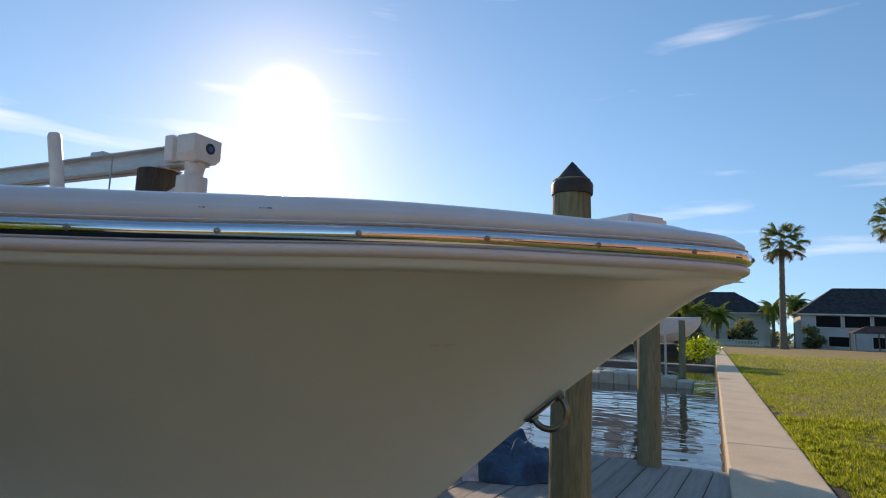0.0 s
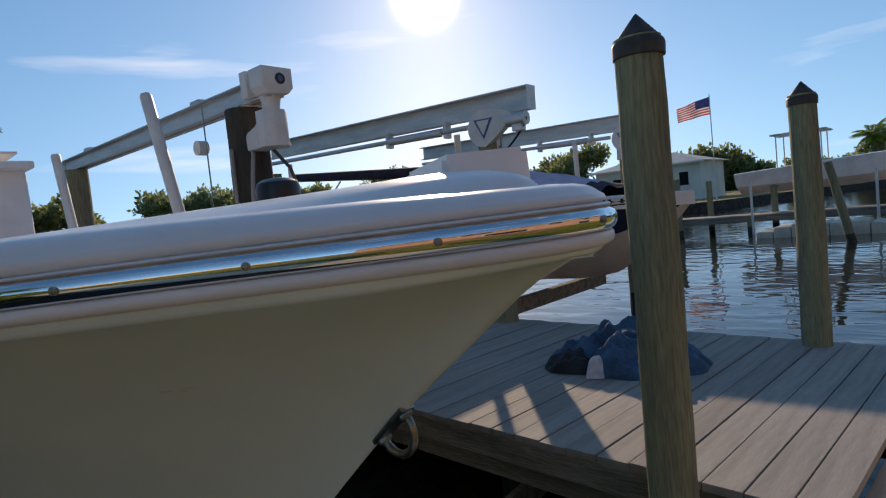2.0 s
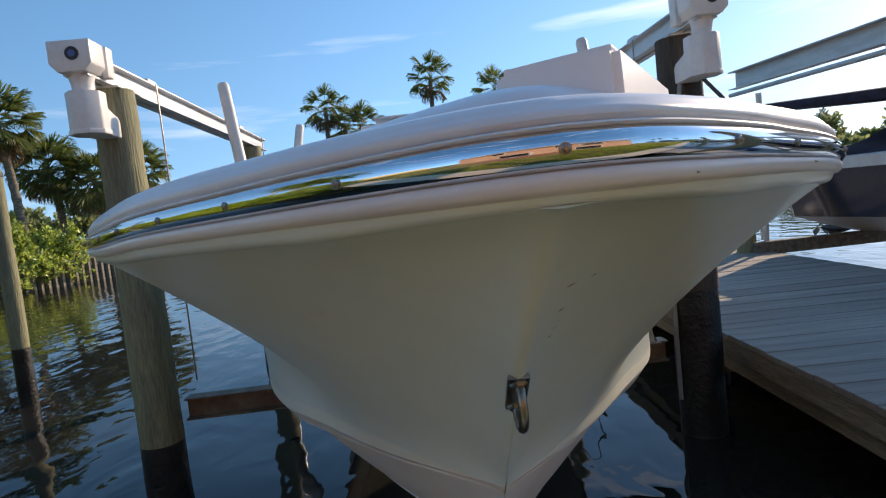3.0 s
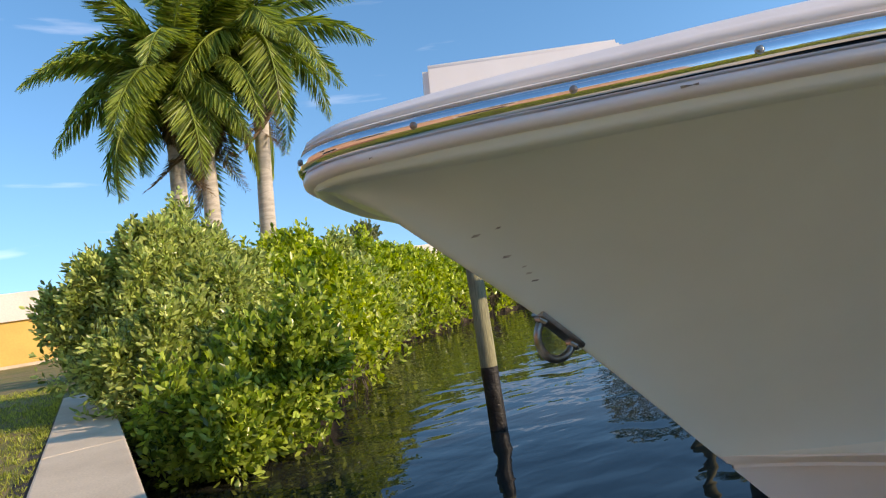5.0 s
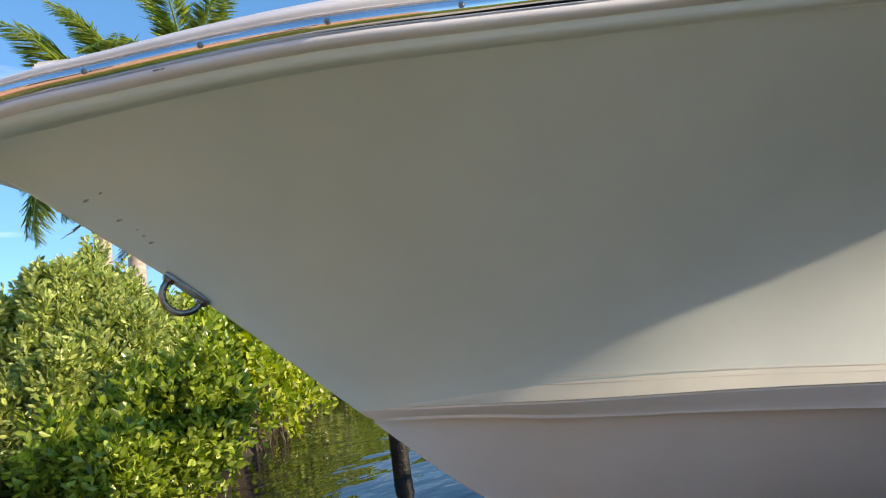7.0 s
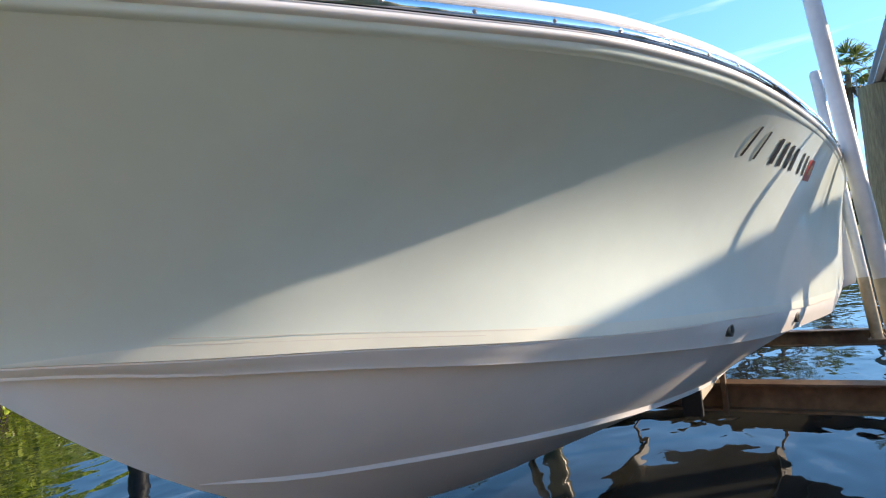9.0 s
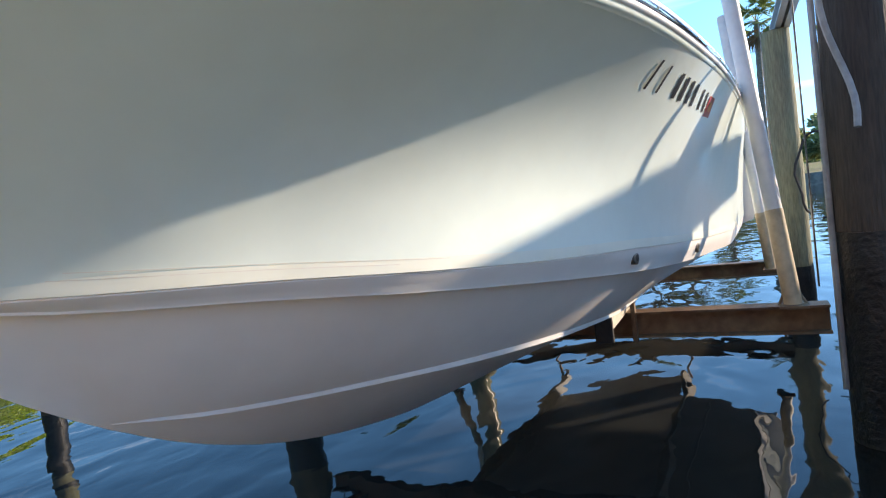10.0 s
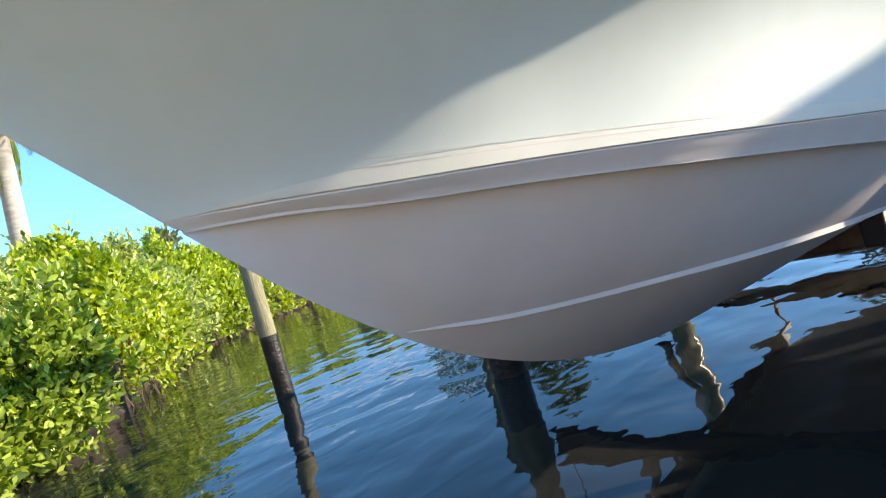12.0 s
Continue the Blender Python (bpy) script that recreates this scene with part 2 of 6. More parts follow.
M_grass = leaf_material("grass blade", (0.06, 0.10, 0.012), (0.56, 0.58, 0.12), 0.45, 0.5)
M_lawn = material("lawn", (0.19, 0.175, 0.045), 0.95, vary=0.30, scale=0.9, fine=26, bump=1.0, bump_scale=45, second=(0.29, 0.20, 0.08), mask=(0.42, 0.62))
M_dry = material("dry brown lawn", (0.37, 0.25, 0.095), 0.95, vary=0.25, scale=0.30, fine=14, bump=0.8, bump_scale=30, second=(0.28, 0.235, 0.07), mask=(0.46, 0.62))
M_soil = material("dark bare soil", (0.055, 0.04, 0.03), 0.95, vary=0.3, scale=4, fine=40, bump=0.6, bump_scale=60)
M_rust_spot = material("rusty brown chip", (0.46, 0.33, 0.22), 0.7, vary=0.3, scale=40)
M_bank = material("dark mud bank", (0.075, 0.05, 0.035), 0.8, vary=0.3, scale=3, fine=20, bump=0.8, bump_scale=14)
M_water = water_material()
M_ochre = material("ochre wall paint", (0.74, 0.47, 0.13), 0.8, vary=0.05, scale=0.6, fine=10)
M_stucco = material("pale stucco", (0.74, 0.69, 0.60), 0.85, vary=0.06, scale=0.5, fine=12)
M_stucco_grey = material("grey stucco", (0.58, 0.565, 0.54), 0.85, vary=0.06, scale=0.5, fine=12)
M_roof = material("dark shingle roof", (0.045, 0.042, 0.045), 0.85, vary=0.25, scale=1.5, fine=12, bump=0.4, bump_scale=12)
M_paver = material("terracotta pavers", (0.42, 0.17, 0.09), 0.8, vary=0.15, scale=2, fine=9)
M_tan = material("tan stucco", (0.56, 0.31, 0.20), 0.85, vary=0.08, scale=0.7, fine=12)
M_roof_tile = material("terracotta roof tile", (0.34, 0.13, 0.07), 0.8, vary=0.2, scale=2, fine=10)
M_roof_red = material("red-brown roof", (0.16, 0.055, 0.04), 0.8, vary=0.2, scale=2, fine=14)
M_glass = material("dark window screen", (0.012, 0.013, 0.015), 0.5, vary=0.1, spec=0.1)
M_asphalt = material("asphalt", (0.07, 0.07, 0.072), 0.9, vary=0.15, scale=0.5, fine=20)
M_flag_r = material("red flag cloth", (0.55, 0.05, 0.05), 0.8, vary=0.06, trans=0.55)
M_flag_w = material("white flag cloth", (0.8, 0.8, 0.8), 0.8, vary=0.05, trans=0.55)
M_flag_b = material("blue flag cloth", (0.03, 0.05, 0.18), 0.8, vary=0.1, trans=0.5)
M_red = material("red decal", (0.55, 0.05, 0.03), 0.4, vary=0.05)
M_orange = material("orange decal", (0.75, 0.22, 0.04), 0.4, vary=0.05)
M_blue = material("blue decal", (0.06, 0.12, 0.30), 0.5, vary=0.05)
M_ink = material("black vinyl mark", (0.015, 0.015, 0.018), 0.4, vary=0.05)
M_scuff = material("grey scuff", (0.57, 0.58, 0.51), 0.6, vary=0.3, scale=60)


# ---- builders ----
def thing(name, label, category, group="", at=(0, 0, 0), kind=""):
    ob = new(name)
    ob.location = at
    ob.empty_display_size = 0.1
    return tagged(ob, label, category, group, kind)


def link_mesh(name, verts, faces, mat, parent=None, label="", smooth=False, mats=None, idx=None):
    me = bpy.data.meshes.new(name)
    me.from_pydata([tuple(v) for v in verts], [], [tuple(f) for f in faces])
    for mm in (mats or [mat]):
        me.materials.append(mm)
    if idx is not None:
        me.polygons.foreach_set("material_index", np.array(idx, dtype=np.int32))
    if smooth:
        me.polygons.foreach_set("use_smooth", [True] * len(me.polygons))
    me.update()
    ob = new(name, me)
    if parent:
        ob.parent = parent
    if label:
        tagged(ob, label)
    return ob


def part(name, bm, mat, parent=None, label="", smooth=False):
    bmesh.ops.recalc_face_normals(bm, faces=bm.faces[:])
    me = bpy.data.meshes.new(name)
    bm.to_mesh(me)
    bm.free()
    me.materials.append(mat)
    if smooth:
        me.polygons.foreach_set("use_smooth", [True] * len(me.polygons))
        me.set_sharp_from_angle(angle=radians(40))
    ob = new(name, me)
    if parent:
        ob.parent = parent
    if label:
        tagged(ob, label)
    return ob


def share(name, ob, parent, m):
    """Another piece on the same mesh."""
    o = new(name, ob.data)
    o.parent = parent
    o.matrix_local = m
    return o


def box(bm, c, s, bevel=0.0, rot=None):
    """A box round the centre c of the size s."""
    m = Matrix.Translation(c) @ (rot.to_4x4() if rot else Matrix()) @ Matrix.Diagonal((*s, 1))
    g = bmesh.ops.create_cube(bm, size=1, matrix=m)["verts"]
    if bevel:
        e = list({x for v in g for x in v.link_edges})
        bmesh.ops.bevel(bm, geom=e, offset=bevel, segments=2, affect="EDGES", profile=0.6)
    return bm


def boxes(c, s, bevel=0.0, rot=None):
    return box(bmesh.new(), c, s, bevel, rot)


def tube(points, radius, sides=10, closed=False):
    """A round bar along points; radius: one number or one for each point."""
    bm = bmesh.new()
    pts = [Vector(p) for p in points]
    rads = radius if isinstance(radius, (list, tuple)) else [radius] * len(pts)
    rings, up = [], None
    for i, p in enumerate(pts):
        a = pts[(i - 1) % len(pts)] if (i or closed) else p
        b = pts[(i + 1) % len(pts)] if (i < len(pts) - 1 or closed) else p
        d = (b - a).normalized()
        if up is None:
            up = d.orthogonal().normalized()
        up = (up - d * up.dot(d)).normalized()
        w = d.cross(up)
        rings.append([bm.verts.new(p + (up * math.cos(2 * math.pi * k / sides) + w * math.sin(2 * math.pi * k / sides)) * rads[i]) for k in range(sides)])
    n = len(rings)
    for i in range(n if closed else n - 1):
        a, b = rings[i], rings[(i + 1) % n]
        for k in range(sides):
            bm.faces.new((a[k], a[(k + 1) % sides], b[(k + 1) % sides], b[k]))
    if not closed:
        bm.faces.new(rings[0])
        bm.faces.new(rings[-1])
    return bm


def prism(outline, lo, hi, axis="z"):
    """A plate with that outline between two heights."""
    bm = bmesh.new()
    order = {"z": lambda p, h: (p[0], p[1], h), "y": lambda p, h: (p[0], h, p[1]), "x": lambda p, h: (h, p[0], p[1])}[axis]
    a = [bm.verts.new(order(p, lo)) for p in outline]
    b = [bm.verts.new(order(p, hi)) for p in outline]
    n = len(a)
    bm.faces.new(a)
    bm.faces.new(b)
    for i in range(n):
        bm.faces.new((a[i], a[(i + 1) % n], b[(i + 1) % n], b[i]))
    return bm


def grid_faces(rows, cols, wrap=False):
    f = []
    for i in range(rows - 1):
        for k in range(cols if wrap else cols - 1):
            f.append((i * cols + k, i * cols + (k + 1) % cols, (i + 1) * cols + (k + 1) % cols, (i + 1) * cols + k))
    return f


def lerp(table, u):
    return float(np.interp(u, [r[0] for r in table], [r[1] for r in table]))


def smooth_lerp(table, u):
    """A smooth curve through a short table."""
    xs, ys = [r[0] for r in table], [r[1] for r in table]
    if u <= xs[0]:
        return ys[0]
    if u >= xs[-1]:
        return ys[-1]
    i = max(k for k in range(len(xs)) if xs[k] <= u)
    h = xs[i + 1] - xs[i]
    def slope(k):
        if k in (0, len(xs) - 1):
            j = min(k, len(xs) - 2)
            return (ys[j + 1] - ys[j]) / (xs[j + 1] - xs[j])
        d0, d1 = (ys[k] - ys[k - 1]) / (xs[k] - xs[k - 1]), (ys[k + 1] - ys[k]) / (xs[k + 1] - xs[k])
        return 0.0 if d0 * d1 <= 0 else 2 * d0 * d1 / (d0 + d1)
    t = (u - xs[i]) / h
    return (2 * t**3 - 3 * t**2 + 1) * ys[i] + (t**3 - 2 * t**2 + t) * h * slope(i) + (3 * t**2 - 2 * t**3) * ys[i + 1] + (t**3 - t**2) * h * slope(i + 1)


WATER = -0.79
DECK = -0.062

# ---- large structure ----
def polygon_sheet(name, outline, z, mat, label, kind="structure"):
    ob = link_mesh(name, [(x, y, z) for x, y in outline], [tuple(range(len(outline)))], mat)
    return tagged(ob, label, kind=kind)


# one sheet of ground round the basin: lawn side, far bank, mangrove bank
basin = [(0.3, 120), (0.3, -9.0), (-3.5, -9.5), (-6.6, -15.5), (-12, -19.5), (-18, -22), (-24, -18.5), (-34, -13.5), (-58, -12), (-58, 54), (-16, 54)]
big = [(700, 700), (700, -700), (-700, -700), (-700, 700)]
gv = [(x, y, -0.03) for x, y in basin] + [(x, y, -0.03) for x, y in big]
n_b = len(basin)
gf = [(0, n_b, n_b + 1, 1), (1, n_b + 1, 2), (2, n_b + 1, 3), (3, n_b + 1, 4), (4, n_b + 1, n_b + 2), (4, n_b + 2, 5), (5, n_b + 2, 6), (6, n_b + 2, 7), (7, n_b + 2, 8), (8, n_b + 2, n_b + 3, 9), (9, n_b + 3, 10), (10, n_b + 3, 0), (0, n_b + 3, n_b)]
# the basin's sides go down to its bed
gv += [(x, y, -2.2) for x, y in basin]
o_l = n_b + 4
for i in range(n_b):
    k = (i + 1) % n_b
    gf.append((i, k, o_l + k, o_l + i))
gf.append(tuple(o_l + i for i in range(n_b)))
ground = tagged(link_mesh("ground", gv, gf, M_lawn, mats=[M_lawn, M_bank], idx=[0] * 13 + [1] * (n_b + 1)), "sunlit lawn with dry patches beside the seawall", kind="structure")

water = polygon_sheet("water", [(0.25, 119.5), (0.25, -9.2), (-3.4, -9.7), (-6.4, -15.7), (-12, -19.8), (-18, -22.4), (-24, -18.9), (-34, -13.9), (-57.8, -12.3), (-57.8, 54.4), (-15.8, 54.4)], WATER, M_water, "calm dark canal water with small ripples")

# the lawn turns dry and brown farther off
dry = []
for i in range(60):
    x = 0.72 + 70 * (i / 59) ** 1.7
    dry.append((x, 40 + 5.0 * noise.noise((x * 0.25, 1.0, 4.0)) + 1.5 * noise.noise((x * 1.3, 5.0, 2.0))))
polygon_sheet("dry_lawn", dry + [(70.7, 104.5), (0.72, 104.5)], -0.026, M_dry, "dry brown stretch of lawn before the road")
soil = [(0.69, -9.0), (0.69, 104.0)] + [(0.80 + 0.05 * noise.noise((y * 1.1, 2.0, 1.0)), y) for y in [104 * (1 - i / 120) ** 1.5 - 9.0 * (i / 120) for i in range(121)]]
polygon_sheet("edge_soil", soil, -0.022, M_soil, "dark bare soil along the cap")

# seawall: cap slabs on a panel wall
wall_face = tagged(part("seawall", boxes((0.17, 47.0, -1.2), (0.30, 124.0, 2.1)), M_wall), "stained concrete seawall panels", kind="structure")
cap = tagged(new("seawall_cap"), "pale concrete seawall cap with a rounded edge", "seawall cap", kind="structure")
slab = None
for i in range(-5, 30):
    y0 = 3.05 + i * 3.0
    if slab is None:
        slab = part("cap_slab", boxes((0.345, 1.494, -0.11), (0.69, 2.988, 0.22), 0.02), M_concrete, cap)
        slab.location = (0, y0, 0)
    else:
        share("cap_slab", slab, cap, Matrix.Translation((0, y0, 0)))

# far bank: low bulkhead with a rising lawn
far_wall = tagged(part("far_bulkhead", boxes((-57.9, 40, -0.55), (0.4, 260, 1.6)), M_wall), "dark bulkhead along the far bank", kind="structure")
bm = bmesh.new()
vs = [bm.verts.new(p) for p in ((-58.0, -20, 0.2), (-58.0, 170, 0.2), (-75, 170, 1.1), (-75, -20, 1.1), (-140, -20, 1.6), (-140, 170, 1.6))]
bm.faces.new((vs[0], vs[1], vs[2], vs[3]))
bm.faces.new((vs[3], vs[2], vs[5], vs[4]))
tagged(part("far_lawn", bm, M_lawn), "green lawn rising behind the far bulkhead", kind="structure")


# ---- timber piles ----
def pile(x, y, top, radius, label, band=None, cap_on=True, lean=(0, 0), group="dock piles", timber=None):
    ob = thing("piling", label, "piling", group, (x, y, WATER - 1.2))
    foot = WATER - 1.2
    h = top - foot
    rng = random.Random(int(x * 100 + y * 7))
    def shaft(z0, z1, r0, r1):
        n = max(3, int((z1 - z0) / 0.25))
        pts, rr = [], []
        for i in range(n + 1):
            t = i / n
            z = z0 + (z1 - z0) * t
            pts.append((lean[0] * z + rng.uniform(-0.004, 0.004), lean[1] * z + rng.uniform(-0.004, 0.004), z))
            rr.append((r0 + (r1 - r0) * t) * rng.uniform(0.985, 1.015))
        return tube(pts, rr, 20)
    wet = (band if band is not None else WATER + 0.25) - foot
    part("foot", shaft(0, wet, radius * 1.06, radius * 1.04), M_pile_wet, ob, "dark wet foot with barnacles", True)
    part("shaft", shaft(wet, h - (0.1 if cap_on else 0), radius * 1.03, radius * 0.94), timber or M_pile, ob, "", True)
    if cap_on:
        tx, ty = lean[0] * h, lean[1] * h
        prof = [(radius * 0.97, h - 0.180), (radius * 1.02, h - 0.178), (radius * 1.035, h - 0.130), (radius * 1.0, h - 0.118), (0.006, h - 0.003), (0.001, h)]
        b2 = bmesh.new()
        rings = [[b2.verts.new((tx + r * math.cos(2 * math.pi * k / 24), ty + r * math.sin(2 * math.pi * k / 24), z)) for k in range(24)] for r, z in prof]
        for a, b in zip(rings, rings[1:]):
            for k in range(24):
                b2.faces.new((a[k], a[(k + 1) % 24], b[(k + 1) % 24], b[k]))
        b2.faces.new(rings[0])
        part("pile_cap", b2, M_pilecap, ob, "pointed black plastic cap", True)
    return ob


pile(-0.74, 1.90, 1.97, 0.103, "weathered timber dock piling with a pointed black cap")
pile(-0.64, 4.71, 1.96, 0.103, "weathered timber dock piling with a pointed black cap")
pile(-3.76, -5.11, 1.99, 0.10, "greenish mooring piling with a dark wet foot", band=-0.05, group="mooring piles")
pile(-7.3, -5.03, 2.25, 0.10, "greenish mooring piling with a dark wet foot", band=-0.06, group="mooring piles")
# backlit pile, its shaded side painted in as dark timber
pile(-4.02, 2.07, 2.22, 0.165, "thick boat lift piling beside the dock, coloured dark brown for its shade", band=0.35, cap_on=False, group="lift piles", timber=M_pile_shade)
for x, y, t in ((-7.8, 1.98, 2.22), (-4.08, -2.05, 2.22), (-7.9, -2.05, 2.22)):
    pile(x, y, t, 0.15, "thick green-treated boat lift piling", band=-0.35, cap_on=False, group="lift piles")
for x, y, t in ((-3.75, 4.95, 2.2), (-8.5, 5.2, 2.2), (-3.9, 9.0, 2.2), (-8.6, 9.0, 2.2)):
    pile(x, y, t, 0.14, "thick grey boat lift piling beside the dock", band=-0.4, cap_on=False, group="lift piles")

# ---- finger dock ----
dock = thing("dock", "grey weathered timber finger dock with plank decking", "dock", at=(0, 0, 0))
DOCK_TURN = Matrix.Rotation(radians(-4.5), 4, "Z")
dock.matrix_basis = Matrix.Translation((-0.15, 2.02, 0)) @ DOCK_TURN
PITCH = 0.177
plank = part("plank", boxes((0, 1.38, -0.02), (PITCH - 0.008, 2.76, 0.04), 0.003), M_deck, dock)
plank.location = (-PITCH / 2, 0, DECK)
for i in range(1, 62):
    share("plank", plank, dock, Matrix.Translation((-PITCH * (i + 0.5), 0.006 * math.sin(i * 5.1), DECK + 0.0025 * math.sin(i * 9.7))))
low = share("plank", plank, dock, Matrix.Translation((0.085, 0.0, DECK - 0.075)))
part("edge_beam", boxes((-5.5, 0.035, DECK - 0.04 - 0.075), (11.0, 0.05, 0.15), 0.006), M_beam_wood, dock)
part("edge_beam", boxes((-5.5, 0.085, DECK - 0.04 - 0.20), (11.0, 0.05, 0.16), 0.006), M_beam_wood, dock)
part("edge_beam", boxes((-5.5, 2.62, DECK - 0.04 - 0.12), (11.0, 0.06, 0.24), 0.006), M_beam_wood, dock)
part("edge_beam", boxes((-5.5, 1.34, DECK - 0.04 - 0.12), (11.0, 0.06, 0.24), 0.006), M_beam_wood, dock)

joist = part("joist", boxes((0, 1.34, -0.15), (0.05, 2.5, 0.18), 0.004), M_beam_wood, dock)
joist.location = (-0.3, 0, DECK)
for i in range(1, 18):
    share("joist", joist, dock, Matrix.Translation((-0.3 - 0.61 * i, 0, DECK)))
for x in (-1.9, -4.9, -7.9):
    for y in (0.34, 2.34):
        part("dock_post", tube([(x, y, DECK - 0.06), (x, y, -2.2)], 0.10, 14), M_pile_wet, dock, "dark wet support post", True)
    part("cross_brace", boxes((x + 0.12, 1.34, -0.42), (0.05, 2.5, 0.16), 0.004, Euler((radians(9), 0, 0)).to_matrix()), M_beam_wood, dock)

# ---- the boat on the lift ----
# u runs aft from the stem; half widths and heights of the lines of the hull
RAIL_Y = [(0.0, 0.0), (0.008, 0.035), (0.03, 0.073), (0.08, 0.130), (0.16, 0.208), (0.23, 0.268), (0.35, 0.378), (0.47, 0.483), (0.60, 0.578), (0.74, 0.672), (1.1, 0.885), (1.5, 1.085), (2.0, 1.215), (2.6, 1.29), (3.3, 1.345), (4.1, 1.375), (5.0, 1.385), (7.2, 1.34)]
RAIL_Z = [(0.0, 1.214), (0.35, 1.206), (0.75, 1.190), (1.5, 1.186), (3.0, 1.190), (5.0, 1.164), (7.2, 1.129)]
KEEL_Z = [(0.0, 1.180), (0.03, 1.179), (0.055, 1.176), (0.085, 1.167), (0.12, 1.149), (0.2, 1.088), (0.35, 0.971), (0.5, 0.839), (0.7, 0.654), (0.9, 0.476), (1.15, 0.296), (1.4, 0.158), (1.7, 0.042), (2.1, -0.060), (2.6, -0.136), (3.2, -0.165), (7.2, -0.20)]
CU_Y = [(0.668, 0.001), (0.69, 0.0157), (0.8, 0.106), (1.0, 0.2452), (1.3, 0.4249), (1.7, 0.6465), (2.2, 0.826), (2.8, 0.9787), (3.4, 1.0783), (4.2, 1.1729), (5.0, 1.2426), (7.2, 1.2422)]
CU_Z = [(0.668, 0.684), (0.69, 0.6829), (0.8, 0.6711), (1.0, 0.6448), (1.3, 0.6112), (1.7, 0.5603), (2.2, 0.5107), (2.8, 0.4674), (3.4, 0.4205), (4.2, 0.3747), (5.0, 0.3461), (7.2, 0.2991)]
CL_Y = [(0.7, 0.001), (0.72, 0.0137), (0.85, 0.1098), (1.0, 0.2047), (1.3, 0.3845), (1.7, 0.604), (2.2, 0.7784), (2.8, 0.9228), (3.4, 1.0324), (4.2, 1.132), (5.0, 1.2117), (7.2, 1.2113)]
CL_Z = [(0.7, 0.655), (0.72, 0.6539), (0.85, 0.638), (1.0, 0.6092), (1.3, 0.5666), (1.7, 0.5037), (2.2, 0.4391), (2.8, 0.3689), (3.4, 0.3159), (4.2, 0.2701), (5.0, 0.2394), (7.2, 0.1894)]
ST_Y = [(1.13, 0.0145), (1.4, 0.1403), (1.8, 0.3255), (2.3, 0.517), (2.9, 0.6707), (3.5, 0.7203), (7.2, 0.7399)]
ST_Z = [(1.13, 0.3179), (1.4, 0.2647), (1.8, 0.2181), (2.3, 0.1694), (2.9, 0.1261), (3.5, 0.0876), (7.2, 0.0335)]
FLARE = [(0.0, 1.4), (0.15, 1.6), (0.4, 1.55), (0.8, 1.32), (1.05, 1.45), (1.35, 2.2), (1.7, 2.9), (2.1, 3.0), (2.5, 2.5), (2.9, 1.9), (3.5, 1.6), (5.0, 1.4)]
LENGTH = 7.2
BOAT = "white and pale sea-green centre-console fishing boat raised on a boat lift"
boat = thing("boat", BOAT, "boat", at=(0, 0, 0))
# she heels a little on the bunks, about the height of the rail
boat.rotation_euler = (radians(0.5), 0, radians(-2.0))
boat.location = (0, 0.01047, 0)


def stations(start, count, power=1.8):
    return [start + (LENGTH - start) * (i / (count - 1)) ** power for i in range(count)]


def set_back(u):
    """The blunt nose stands back from the line of the stem."""
    return 0.039 * max(0.0, 1 - u / 0.40) ** 2


def rail_at(u):
    return smooth_lerp(RAIL_Y, u), smooth_lerp(RAIL_Z, u)


def rail_frame(u):
    """A point of the rub rail, port side, with its outward normal in plan."""
    y, z = rail_at(u)
    e = 0.004 + 0.02 * min(u, 1)
    y0, y1 = rail_at(max(u - e, 0))[0], rail_at(u + e)[0]
    du = (u + e) - max(u - e, 0)
    du += set_back(u + e) - set_back(max(u - e, 0))
    t = Vector((-du, y1 - y0, 0)).normalized()
    return Vector((-u - set_back(u), y, z)), (Vector((1, 0, 0)) if u == 0 else Vector((t.y, -t.x, 0)))


def side_section(u, n=19):
    """Topside from the stem or upper chine up to the moulding under the rail."""
    p, nn = rail_frame(u)
    top = p - nn * 0.012 + Vector((0, 0, -0.034))
    top.y = max(top.y, 0.0)
    if u < 0.668:
        lo = Vector((-u - set_back(u) * max(0.0, 1 - u / 0.09), 0.0, min(smooth_lerp(KEEL_Z, u), top.z - 0.002)))
    else:
        lo = Vector((-u, smooth_lerp(CU_Y, u) + 0.003 * min(1.0, smooth_lerp(CU_Y, u) / 0.06), smooth_lerp(CU_Z, u)))
    flare = smooth_lerp(FLARE, u)
    blunt = max(0.0, min(1.0, (u - 0.02) / 0.06, (0.66 - u) / 0.12))
    wide = min(0.5 * top.y, lerp([(0.0, 0.05), (0.3, 0.055), (0.5, 0.03), (0.66, 0.01)], u))
    out = []
    for i in range(n):
        t = (i / (n - 1)) ** (1.0 + blunt)
        g = t ** flare
        x = lo.x + (top.x - lo.x) * t
        # the stem is rounded, not a knife edge
        nose = wide * blunt * math.sqrt(t) * (1 - t) ** 4
        out.append((x, lo.y + (top.y - lo.y) * g + nose, lo.z + (top.z - lo.z) * t))
    return out


